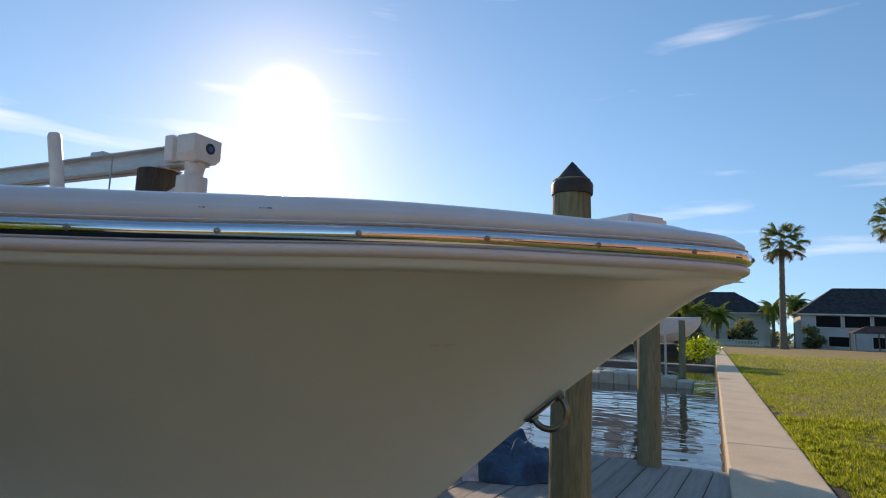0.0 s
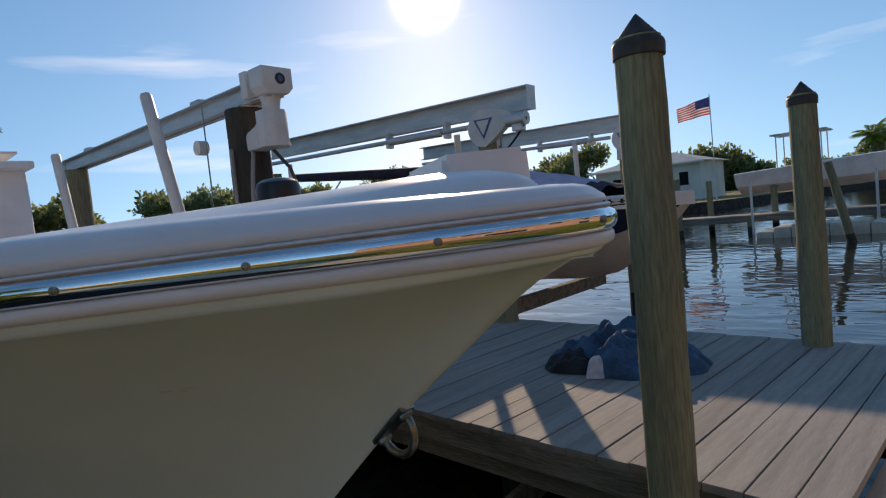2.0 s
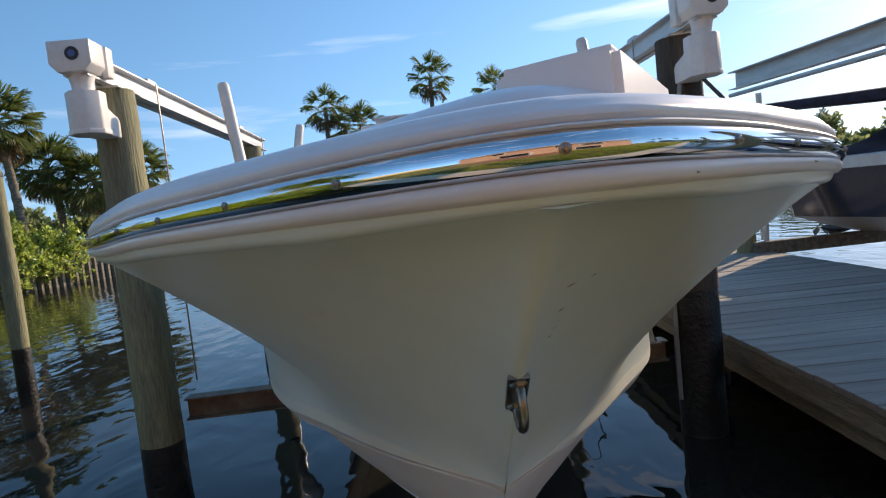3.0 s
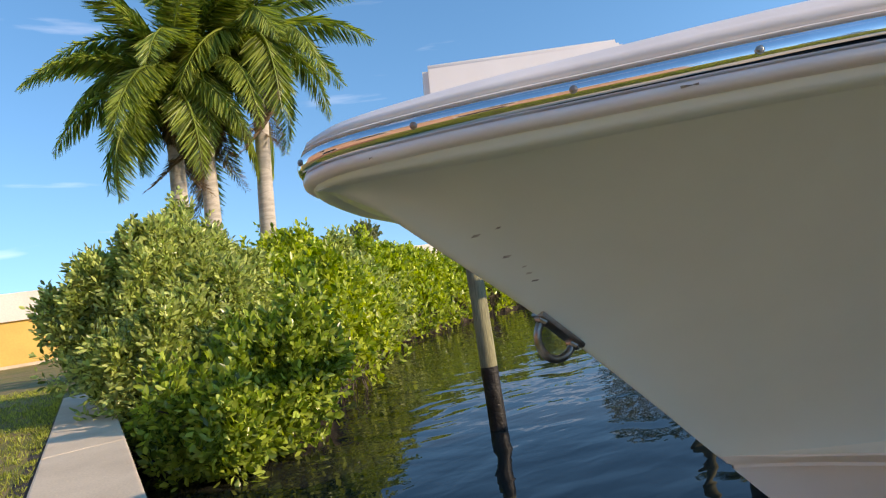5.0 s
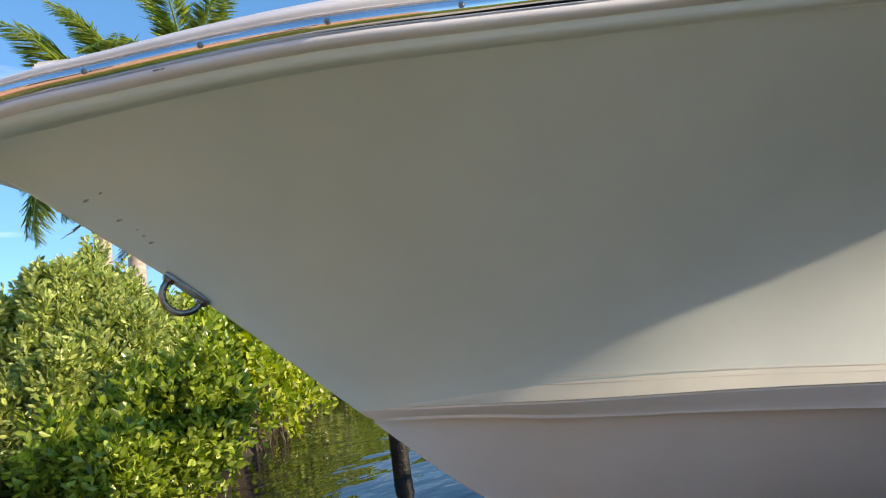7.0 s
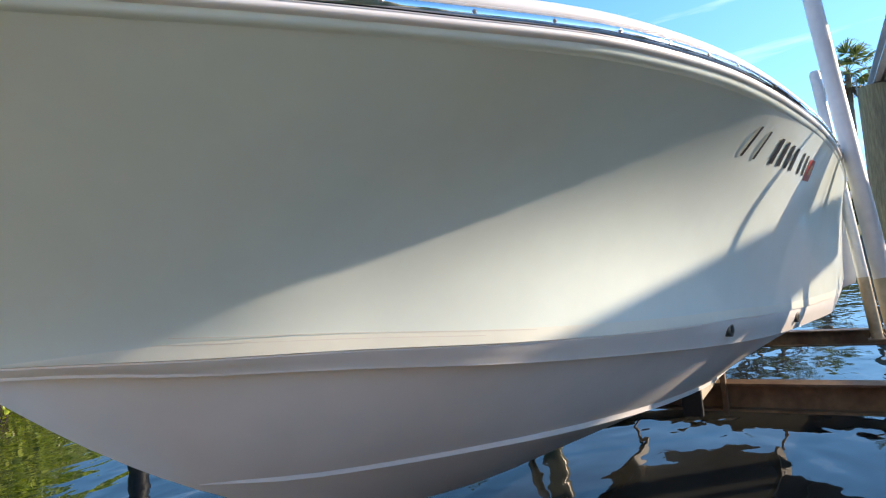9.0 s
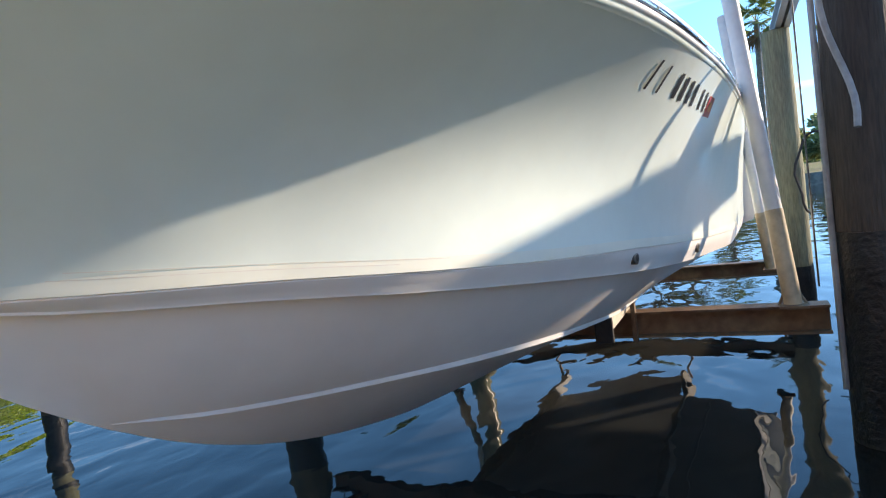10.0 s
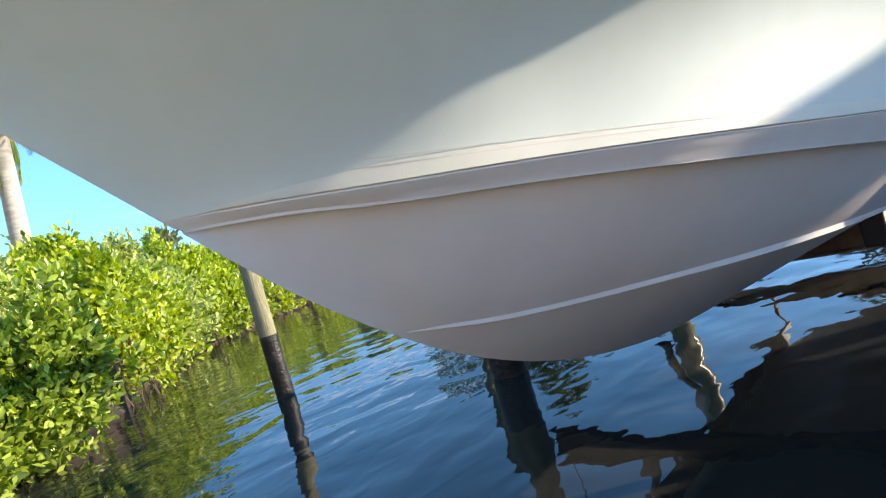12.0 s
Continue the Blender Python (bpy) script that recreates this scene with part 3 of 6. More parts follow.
def loft(name, rows, mat, parent, label="", both=True, sharp=35):
    v, f = [], []
    for s in ((1, -1) if both else (1,)):
        base = len(v)
        for r in rows:
            v += [(x, s * y, z) for x, y, z in r]
        q = grid_faces(len(rows), len(rows[0]))
        f += [tuple(base + i for i in (fa if s < 0 else fa[::-1])) for fa in q]
    ob = link_mesh(name, v, f, mat, parent, label, smooth=True)
    bmx = bmesh.new()
    bmx.from_mesh(ob.data)
    bmesh.ops.remove_doubles(bmx, verts=bmx.verts[:], dist=0.0008)
    bmesh.ops.recalc_face_normals(bmx, faces=bmx.faces[:])
    bmx.to_mesh(ob.data)
    bmx.free()
    ob.data.set_sharp_from_angle(angle=radians(sharp))
    return ob


us = sorted(set([0.0, 0.003, 0.008, 0.016] + stations(0.03, 70, 1.7) + [0.668, 0.70]))
loft("hull_side", [side_section(u) for u in us], M_side, boat, "glossy pale sea-green topsides", sharp=75)
ub = [0.70, 0.72] + [u for u in us if u > 0.74]
band = []
for u in [0.668] + ub:
    cu = Vector((-u, smooth_lerp(CU_Y, u), smooth_lerp(CU_Z, u)))
    cl = Vector((-u, smooth_lerp(CL_Y, u), smooth_lerp(CL_Z, u))) if u > 0.69 else Vector((-0.70, 0.001, 0.655))
    k = min(1.0, cu.y / 0.06)
    rim = Vector((cu.x, max(smooth_lerp(CU_Y, u) + 0.003 * k, 0.0), cu.z))
    # the topside stands proud of the band, and the band of the bottom
    band.append([tuple(rim), tuple(cu + Vector((0, -0.004 * k, -0.0012 * k))), tuple(cu + Vector((0, -0.0035 * k, -0.005 * k))), tuple(cu.lerp(cl, 0.5) + Vector((0, 0.002 * k, 0))), tuple(cl + Vector((0, 0.002, 0.006))), tuple(cl), tuple(cl + Vector((0, -min(0.035, 0.5 * cl.y), 0.004)))])
loft("chine_band", band, M_bottom, boat, "white spray chine band")
bot = []
for u in ub:
    k = smooth_lerp(KEEL_Z, u)
    cy, cz = smooth_lerp(CL_Y, u) - min(0.03, 0.4 * smooth_lerp(CL_Y, u)), smooth_lerp(CL_Z, u) + 0.004
    row = []
    if u < 1.12:
        for i in range(13):
            t = i / 12
            row.append((-u, cy * t ** (1 + 0.25 * (u - 0.72)), k + (cz - k) * t))
    else:
        sy, sz = smooth_lerp(ST_Y, u), smooth_lerp(ST_Z, u)
        for i in range(6):
            t = i / 6
            row.append((-u, sy * t, k + (sz - k) * t ** 1.08))
        for i in range(7):
            t = i / 6
            row.append((-u, sy + (cy - sy) * t, sz + (cz - sz) * (t ** 1.12)))
    bot.append(row)
loft("hull_bottom", bot, M_bottom, boat, "plain white V-shaped bottom")
stk = []
for u in [u for u in us if u > 1.13]:
    sy, sz = smooth_lerp(ST_Y, u), smooth_lerp(ST_Z, u)
    f = min(1.0, (u - 1.12) / 1.1)
    w = 0.004 * min(1.0, (u - 1.12) / 0.1) + 0.012 * f
    # an upright outer face that fairs into the panel above it
    stk.append([(-u, max(sy - 0.014, 0), sz - 0.009 * min(1, f * 6)), (-u, sy + w * 0.96, sz - 0.006 * min(1, f * 6)), (-u, sy + w, sz - 0.004 * min(1, f * 6)), (-u, sy + w * 1.03, sz + w * 0.85), (-u, sy + w * 1.35, sz + w * 1.6), (-u, sy + w * 2.2, sz + w * 2.2)])
loft("spray_strake", stk, M_bottom, boat, "thin white spray strake")
yt, zt = rail_at(LENGTH)
part("transom", prism([(0.0, -0.19), (0.80, 0.06), (1.33, 0.25), (1.36, 0.36), (1.40, zt), (-1.40, zt), (-1.36, 0.36), (-1.33, 0.25), (-0.80, 0.06)], -LENGTH - 0.05, -LENGTH + 0.01, "x"), M_gel, boat)


def crown(u):
    """Rise of the foredeck's middle over its edges."""
    return lerp([(0.0, 0.0), (0.03, 0.012), (0.06, 0.019), (0.12, 0.026), (0.2, 0.026), (0.3, 0.022), (0.6, 0.013), (1.0, 0.010), (1.7, 0.008)], u)


def nose_rise(u):
    return lerp([(0.0, 0.54), (0.15, 0.66), (0.32, 0.78), (0.55, 0.92), (1.0, 0.97), (3.0, 0.95)], u)


def sweep_rail(name, profile, mat, label, closed=False, low_nose=False, cove=False):
    """A moulding along both sides and round the stem; profile: (outward, up) pairs."""
    seq = [(u, 1) for u in reversed(ul)] + [(u, -1) for u in ul[1:]]
    v = []
    for u, s in seq:
        p, nn = rail_frame(u)
        for a, b in profile:
            q = p + nn * a
            if low_nose and b > 0.0165:
                b = 0.0165 + (b - 0.0165) * nose_rise(u)
            if cove:
                f = 0.55 + 0.45 * min(1.0, u / 0.14)
                b = -0.027 + (b + 0.027) * f
            if q.y < 0.0005 and u > 0:
                q.y = 0.0005
            v.append((q.x, q.y * s, q.z + b))
    ob = link_mesh(name, v, grid_faces(len(seq), len(profile), closed), mat, boat, label, smooth=True)
    ob.data.set_sharp_from_angle(angle=radians(50))
    return ob


ul = sorted(set([0.0, 0.0015, 0.004, 0.008, 0.014, 0.021] + stations(0.03, 80, 1.7)))
arc = [(-0.001, 0.0122), (0.002, 0.0120)] + [(0.002 + 0.0085 * math.cos(radians(a)), 0.0115 * math.sin(radians(a))) for a in range(80, -81, -16)] + [(0.002, -0.0120), (-0.001, -0.0122)]
sweep_rail("rub_rail", arc, M_chrome, "mirror-polished stainless rub rail")
sweep_rail("rail_bed", [(-0.006, 0.0165), (0.003, 0.016), (0.0048, 0.0145), (0.003, 0.0128), (-0.001, 0.0122), (-0.001, -0.0122), (0.0035, -0.0128), (0.0055, -0.0145), (0.006, -0.019), (0.0045, -0.0235), (0.0, -0.0265), (-0.005, -0.0275), (-0.0075, -0.0285)], M_gel, "white moulding that holds the rail")
sweep_rail("rail_cove", [(-0.005, -0.0270), (-0.0062, -0.0295), (-0.0075, -0.034), (-0.0105, -0.0385), (-0.016, -0.0415), (-0.024, -0.0425), (-0.048, -0.0425)], M_side, "pale green cove moulding under the rail", cove=True)
sweep_rail("gunwale", [(-0.006, 0.0165), (-0.002, 0.019), (0.0, 0.024), (-0.001, 0.031), (-0.005, 0.036), (-0.0075, 0.0385), (-0.010, 0.043), (-0.018, 0.051), (-0.031, 0.0565), (-0.05, 0.0595), (-0.07, 0.0605)], M_gel, "rounded white gunwale cap", low_nose=True)
# foredeck, a crowned sheet ahead of the cockpit
deck_rows = []
for u in [0.0, 0.01, 0.02, 0.035, 0.05, 0.07, 0.1, 0.14, 0.19] + [0.24 + 0.07 * i for i in range(21)]:
    p, nn = rail_frame(u)
    e = p - nn * 0.069
    deck_rows.append([(e.x, max(e.y, 0.0) * (1 - t), e.z + 0.0163 + 0.044 * nose_rise(u) + crown(u) * (1 - (1 - t) ** 2)) for t in [i / 8 for i in range(9)]])
loft("foredeck", deck_rows, M_gel, boat, "white foredeck")
side_rows = []
for u in [1.64 + 0.2 * i for i in range(28)]:
    p, nn = rail_frame(u)
    e = p - nn * 0.069
    sec = side_section(u)
    fy = float(np.interp(0.80, [q[2] for q in sec], [q[1] for q in sec])) - 0.07
    side_rows.append([(e.x, e.y, e.z + 0.0163 + 0.044 * nose_rise(u)), (e.x, e.y - 0.14, e.z + 0.054), (e.x, e.y - 0.155, e.z + 0.04), (e.x, min(fy, e.y - 0.17), 0.80), (e.x, 0.0, 0.78)])
loft("cockpit_liner", side_rows, M_gel, boat, "white cockpit liner")
q = side_rows[0]
part("cockpit_step", prism([(q[3][1], 0.78), (q[2][1], q[2][2] + 0.03), (-q[2][1], q[2][2] + 0.03), (-q[3][1], 0.78)], -1.66, -1.63, "x"), M_gel, boat)

# screws along the rail
screw_bm = bmesh.new()
for r0, r1, z0, z1 in ((0.0040, 0.0040, 0.0, 0.002), (0.0033, 0.0014, 0.002, 0.003)):
    bmesh.ops.create_cone(screw_bm, cap_ends=True, segments=14, radius1=r0, radius2=r1, depth=z1 - z0, matrix=Matrix.Translation((0, 0, (z0 + z1) / 2)))
box(screw_bm, (0, 0, 0.0031), (0.0044, 0.001, 0.0008))
box(screw_bm, (0, 0, 0.0032), (0.001, 0.0044, 0.0008))
first = None
us_s, acc, last = [0.0], 0.0, rail_frame(0.0)[0]
for i in range(1, 6000):
    q = rail_frame(i * 0.001)[0]
    acc += (q - last).length
    last = q
    if acc >= 0.1635:
        us_s.append(i * 0.001)
        acc = 0.0
for u in us_s:
    for s in ((1,) if u == 0 else (1, -1)):
        p, nn = rail_frame(u)
        p, nn = Vector((p.x, p.y * s, p.z)), Vector((nn.x, nn.y * s, 0))
        m = Matrix.Translation(p + nn * 0.0098) @ nn.to_track_quat("Z", "X").to_matrix().to_4x4()
        if first is None:
            first = part("rail_screw", screw_bm, M_steel, boat, "stainless cross-head screw")
            first.matrix_local = m
        else:
            share("rail_screw", first, boat, m)

# rusty chips and stains in the moulding round the stem
for u, sd, a, b, w, h in ((0.05, 1, 0.0050, -0.0215, 0.003, 0.002), (0.30, 1, 0.0056, -0.0180, 0.012, 0.003), (0.62, -1, -0.0015, 0.0300, 0.006, 0.002), (0.56, -1, -0.0012, 0.0305, 0.012, 0.0016)):
    v = []
    for i in range(4):
        p, nn = rail_frame(max(0.0, u + (i / 3 - 0.5) * w))
        for k in (-0.5, 0.5):
            q = p + nn * (a + 0.0012)
            v.append((q.x, q.y * sd, q.z + b + k * h * (0.6 + 0.4 * math.sin(i * 2.0 + 1))))
    link_mesh("chip", v, grid_faces(4, 2), M_rust_spot, boat, "small brown chip in the moulding")

# anchor-locker hatch on the foredeck
hz = 1.250
hb = bmesh.new()
lo = [(-0.162, 0.086), (-0.216, -0.014), (-0.418, 0.112), (-0.370, 0.218)]
tops = (1.307, 1.303, 1.302, 1.298)
a = [hb.verts.new((x, y, hz)) for x, y in lo]
b = [hb.verts.new((-0.29 + (x + 0.29) * 0.97, 0.09 + (y - 0.09) * 0.97, z)) for (x, y), z in zip(lo, tops)]
hb.faces.new(a)
hb.faces.new(b)
for k in range(4):
    hb.faces.new((a[k], a[(k + 1) % 4], b[(k + 1) % 4], b[k]))
bmesh.ops.bevel(hb, geom=hb.edges[:], offset=0.007, segments=4, affect="EDGES")
hatch = part("hatch", hb, M_gel, boat, "raised wedge-shaped white lid", True)
hn = Vector((0.52, 0.855, 0))
hp = Vector((-0.177, 0.090, 1.290))
part("hatch_hole", tube([hp - hn * 0.006, hp + hn * 0.0012], 0.0035, 10), M_black, hatch)
# bow eye
EU, EL = Vector((-0.351, 0, 0.974)), Vector((-0.400, 0, 0.931))
along, outw = (EL - EU).normalized(), Vector((0.64, 0, -0.77))
outw = (outw - along * outw.dot(along)).normalized()
half = (EL - EU).length / 2
mid = (EU + EL) / 2
pts = [mid - along * half - outw * 0.03, mid - along * half + outw * 0.01]
pts += [mid + along * (-math.cos(radians(t)) * half * 1.02) + outw * (0.012 + math.sin(radians(t)) * 0.033) for t in range(0, 181, 15)]
pts += [mid + along * half + outw * 0.01, mid + along * half - outw * 0.03]
eye = part("bow_eye", tube(pts, 0.0060, 12), M_steel, boat, "stainless U-bolt bow eye", True)
fr = Matrix((outw, Vector((0, 1, 0)), along)).transposed()
part("eye_plate", boxes(mid + outw * 0.001, (0.009, 0.027, half * 2 + 0.026), 0.004, fr), M_steel, eye, "oblong stainless base plate", True)
for q in (EU, EL):
    part("eye_nut", tube([q - outw * 0.002, q + outw * 0.008, q + outw * 0.011], [0.0115, 0.0115, 0.009], 6), M_steel, eye)
# black dome on the foredeck
dome = bmesh.new()
rings = [[dome.verts.new((-0.56 + r * math.cos(k * math.pi / 10), -0.02 + r * math.sin(k * math.pi / 10), 1.288 + z)) for k in range(20)] for r, z in ((0.034, -0.01), (0.034, 0.012), (0.031, 0.021), (0.022, 0.026), (0.009, 0.028))]
for p0, p1 in zip(rings, rings[1:]):
    for k in range(20):
        dome.faces.new((p0[k], p0[(k + 1) % 20], p1[(k + 1) % 20], p1[k]))
dome.faces.new(rings[-1])
dome.faces.new(rings[0])
part("deck_light", dome, M_black, boat, "black domed deck light", True)
# centre console and leaning post
console = part("console", boxes((-4.7, 0.0, 1.20), (0.9, 0.92, 1.22), 0.06), M_gel, boat, "white moulded console", True)
part("console_seat", boxes((-4.45, 0.0, 1.805), (0.62, 0.96, 0.05), 0.02), M_gel, console, "", True)
part("tray", boxes((-4.6, 0.03, 1.86), (0.4, 0.46, 0.10), 0.015), M_gel, console, "", True)
part("tray_lid", boxes((-4.6, 0.03, 1.915), (0.40, 0.84, 0.018), 0.006), M_gel, console, "", True)
part("console_vent", boxes((-4.245, -0.12, 1.62), (0.012, 0.10, 0.05), 0.004), M_steel, console)
# through-hull fittings on the chine band
for u in (2.80, 3.72):
    y, z = smooth_lerp(CU_Y, u), (smooth_lerp(CU_Z, u) + smooth_lerp(CL_Z, u)) / 2 - 0.0
    yb_ = (smooth_lerp(CU_Y, u) + smooth_lerp(CL_Y, u)) / 2
    t = Vector((-1, (smooth_lerp(CU_Y, u + 0.05) - smooth_lerp(CU_Y, u - 0.05)) / 0.1, 0)).normalized()
    nn = Vector((t.y, -t.x, 0)).normalized()
    c = Vector((-u, yb_ + 0.003, z + 0.01))
    fit_ = part("drain_fitting", tube([c - nn * 0.02, c + nn * 0.010, c + nn * 0.013], [0.028, 0.028, 0.020], 18), M_steel, boat, "stainless drain fitting", True)
    part("drain_hole", tube([c + nn * 0.011, c + nn * 0.0145], 0.014, 14), M_black, fit_)


def side_point(u, z):
    """The point of the port topside at that height, and the outward normal there."""
    sec = side_section(u)
    zs, ys = [q[2] for q in sec], [q[1] for q in sec]
    y = float(np.interp(z, zs, ys))
    s2 = side_section(u + 0.03)
    y2 = float(np.interp(z, [q[2] for q in s2], [q[1] for q in s2]))
    yz = float(np.interp(z + 0.02, zs, ys))
    n_ = Vector((-0.03, y2 - y, 0)).cross(Vector((0, yz - y, 0.02)))
    if n_.y < 0:
        n_ = -n_
    return Vector((-u - 0.5 * set_back(u), y, z)), n_.normalized()


def decal(name, u0, u1, z0, z1, mat, label="", proud=0.0025, slant=0.0, nu=6, nz=2, s=1):
    v = []
    for i in range(nu):
        for k in range(nz):
            z = z0 + (z1 - z0) * k / (nz - 1)
            u = u0 + (u1 - u0) * i / (nu - 1) + slant * (z - z0)
            p, n_ = side_point(u, z)
            p = p + n_ * proud
            v.append((p.x, p.y * s, p.z))
    return link_mesh(name, v, grid_faces(nu, nz), mat, boat, label)


# registration mark as plain bars, and its sticker
for a0, w in ((2.385, 0.016), (2.475, 0.016), (2.745, 0.030), (2.815, 0.030), (2.605, 0.030), (2.675, 0.030), (2.925, 0.026), (2.995, 0.026)):
    q = 2.44 + (a0 - 2.385) * 1.22
    zq = 1.040 - 0.045 * (q - 2.4)
    decal("registration_bar", q, q + w * 1.2, zq, zq + 0.073, M_ink, "plain slim bar of vinyl lettering", slant=-0.45, nu=3)
decal("sticker", 3.25, 3.37, 0.99, 1.07, M_red, "red square sticker", slant=-0.2)
decal("sticker_core", 3.285, 3.335, 1.013, 1.05, M_orange, "", 0.004, slant=-0.2)
boot = []
for u in [0.74 + 0.05 * i for i in range(90)]:
    h = 0.036 * min(1.0, (u - 0.70) / 0.3)
    row = []
    for k in range(4):
        p, n_ = side_point(u, smooth_lerp(CU_Z, u) + 0.001 + h * k / 3)
        row.append(tuple(p + n_ * (0.0009 if k < 3 else 0.0003)))
    boot.append(row)
loft("boot_band", boot, M_stain, boat, "narrow cream stain above the chine")
for du, dz, w, h, sl in ((0.0, 0.0, 0.010, 0.004, -1.2), (0.012, -0.002, 0.007, 0.0025, 0.6), (0.022, 0.002, 0.012, 0.003, 0.9)):
    decal("chip", 0.473 - du, 0.473 - du + w, 1.060 + dz, 1.060 + dz + h, M_pvc, "small white chip in the gelcoat", 0.001, slant=sl, nu=3, s=-1)
# scuffs beside the stem and hairline scratches above the chine
rs = random.Random(5)
for u, z, w, h in ((0.222, 1.098, 0.007, 0.003), (0.242, 1.103, 0.004, 0.002), (0.268, 1.066, 0.008, 0.003), (0.296, 1.050, 0.004, 0.002), (0.304, 1.040, 0.006, 0.0025), (0.315, 1.029, 0.007, 0.002)):
    decal("scuff", u, u + w, z, z + h, M_scuff, "grey scuff in the gelcoat", 0.001, slant=0.5, nu=3)
for dz, u0, u1 in ((0.046, 0.965, 1.75), (0.032, 0.942, 1.6)):
    v = []
    for i in range(24):
        u = u0 + (u1 - u0) * i / 23
        for h in (-0.0008, 0.0008):
            p, n_ = side_point(u, smooth_lerp(CU_Z, u) + dz * (1 - 0.3 * i / 23) + h)
            v.append(tuple(p + n_ * 0.0012))
    link_mesh("scratch", v, grid_faces(24, 2), M_stucco, boat, "pale hairline scratch")

# ---- the boat lift ----
lift = thing("boat_lift", "white four-post boat lift with overhead beams and cradle", "boat lift")
for s, yb, xo in ((1, 2.05, 0.0), (-1, -2.05, -0.06)):
    tb = thing("top_beam", "pale aluminium twin channel beam", "")
    tb.parent = lift
    for dy in (-0.075, 0.075):
        k = 1 if dy > 0 else -1
        sec = [(dy - k * 0.06, -0.078), (dy, -0.078), (dy, -0.067), (dy - k * 0.05, -0.064), (dy - k * 0.05, 0.064), (dy, 0.067), (dy, 0.078), (dy - k * 0.06, 0.078)]
        part("channel", prism([(yb + q[0], 2.308 + q[1]) for q in sec], -8.55 + xo, -3.55 + xo, "x"), M_alu, tb)
    part("drive_shaft", tube([(-3.85 + xo, yb, 2.39), (-8.5 + xo, yb, 2.39)], 0.019, 12), M_alu, tb, "", True)
    for xs in (-4.7, -7.4):
        part("shaft_clamp", boxes((xs, yb, 2.405), (0.16, 0.10, 0.05), 0.012), M_alu, tb)
    part("end_bracket", boxes((-4.05 + xo, yb, 2.224), (0.36, 0.22, 0.014), 0.004), M_alu, tb)
    def plate(outline, lo, hi, axis, bev):
        q = prism(outline, lo, hi, axis)
        bmesh.ops.bevel(q, geom=q.edges[:], offset=bev, segments=2, affect="EDGES", profile=0.6)
        return q
    hexa = [(yb - 0.13, 2.30), (yb - 0.085, 2.245), (yb + 0.085, 2.245), (yb + 0.13, 2.29), (yb + 0.13, 2.44), (yb - 0.13, 2.44)]
    dr = part("drive_cover", plate(hexa, -3.68 + xo, -3.50 + xo, "x", 0.010), M_white, lift, "white moulded gear cover", True)
    for dy in (-0.085, 0.085):
        part("cover_bolt", tube([(-3.665 + xo, yb + dy, 2.439), (-3.665 + xo, yb + dy, 2.449)], 0.012, 8), M_white, dr)
    part("rear_cover", plate([(yb - 0.12, 2.25), (yb + 0.12, 2.25), (yb + 0.125, 2.45), (yb - 0.125, 2.45)], -3.82 + xo, -3.73 + xo, "x", 0.010), M_white, dr, "", True)
    part("cover_joint", boxes((-3.705 + xo, yb, 2.34), (0.07, 0.17, 0.17), 0.008), M_white, dr)
    badge = part("badge", tube([(-3.503 + xo, yb + 0.02, 2.355), (-3.495 + xo, yb + 0.02, 2.355)], 0.042, 24), M_ink, dr, "round dark badge")
    part("badge_core", tube([(-3.496 + xo, yb + 0.02, 2.355), (-3.493 + xo, yb + 0.02, 2.355)], 0.022, 20), M_blue, badge)
    part("neck", tube([(-3.62 + xo, yb, 2.27), (-3.62 + xo, yb, 2.20), (-3.625 + xo, yb, 2.15), (-3.63 + xo, yb, 2.11)], [0.088, 0.070, 0.066, 0.092], 12), M_white, dr, "", True)
    octo = [(-3.635 + xo + 0.118 * math.cos(radians(22.5 + 45 * k)), yb + 0.118 * math.sin(radians(22.5 + 45 * k))) for k in range(8)]
    mc = part("motor_cover", plate(octo, 1.88, 2.14, "z", 0.012), M_white, dr, "white eight-sided motor cover", True)
    part("cover_skirt", plate([(q[0] * 1.0 + (q[0] + 3.635 - xo) * 0.05, yb + (q[1] - yb) * 1.06) for q in octo], 1.865, 1.895, "z", 0.006), M_white, mc, "", True)
    lobe = [(-3.72 + xo, 1.87), (-3.88 + xo, 1.87), (-3.885 + xo, 1.97)] + [(-3.805 + xo - 0.08 * math.cos(radians(a)), 1.97 + 0.05 * math.sin(radians(a))) for a in (20, 50, 80, 110)] + [(-3.72 + xo, 2.06)]
    part("motor_lobe", plate(lobe, yb - 0.085, yb + 0.085, "y", 0.010), M_white, mc, "", True)
    if s > 0:
        part("power_hose", tube([(-3.74 + xo, yb + 0.05 * s, 1.87), (-3.70 + xo, yb + 0.16 * s, 1.72), (-3.70 + xo, yb + 0.24 * s, 1.50), (-3.74 + xo, yb + 0.25 * s, 1.25), (-3.84 + xo, yb + 0.21 * s, 1.05), (-3.93 + xo, yb + 0.17 * s, 0.95)], 0.014, 8), M_hose, mc, "grey flexible power hose", True)
    # hanging cables and pulley
    for xs in (-4.25, -7.6):
        part("cable", tube([(xs + xo, yb - 0.22 * s, 2.3), (xs + xo, yb - 0.22 * s, 0.02)], 0.006, 6), M_steel, lift)
    if s > 0:
        part("pulley", tube([(-4.45 + xo, yb - 0.20 * s, 1.98), (-4.45 + xo, yb - 0.12 * s, 1.98)], 0.06, 16), M_white, lift, "small white pulley")
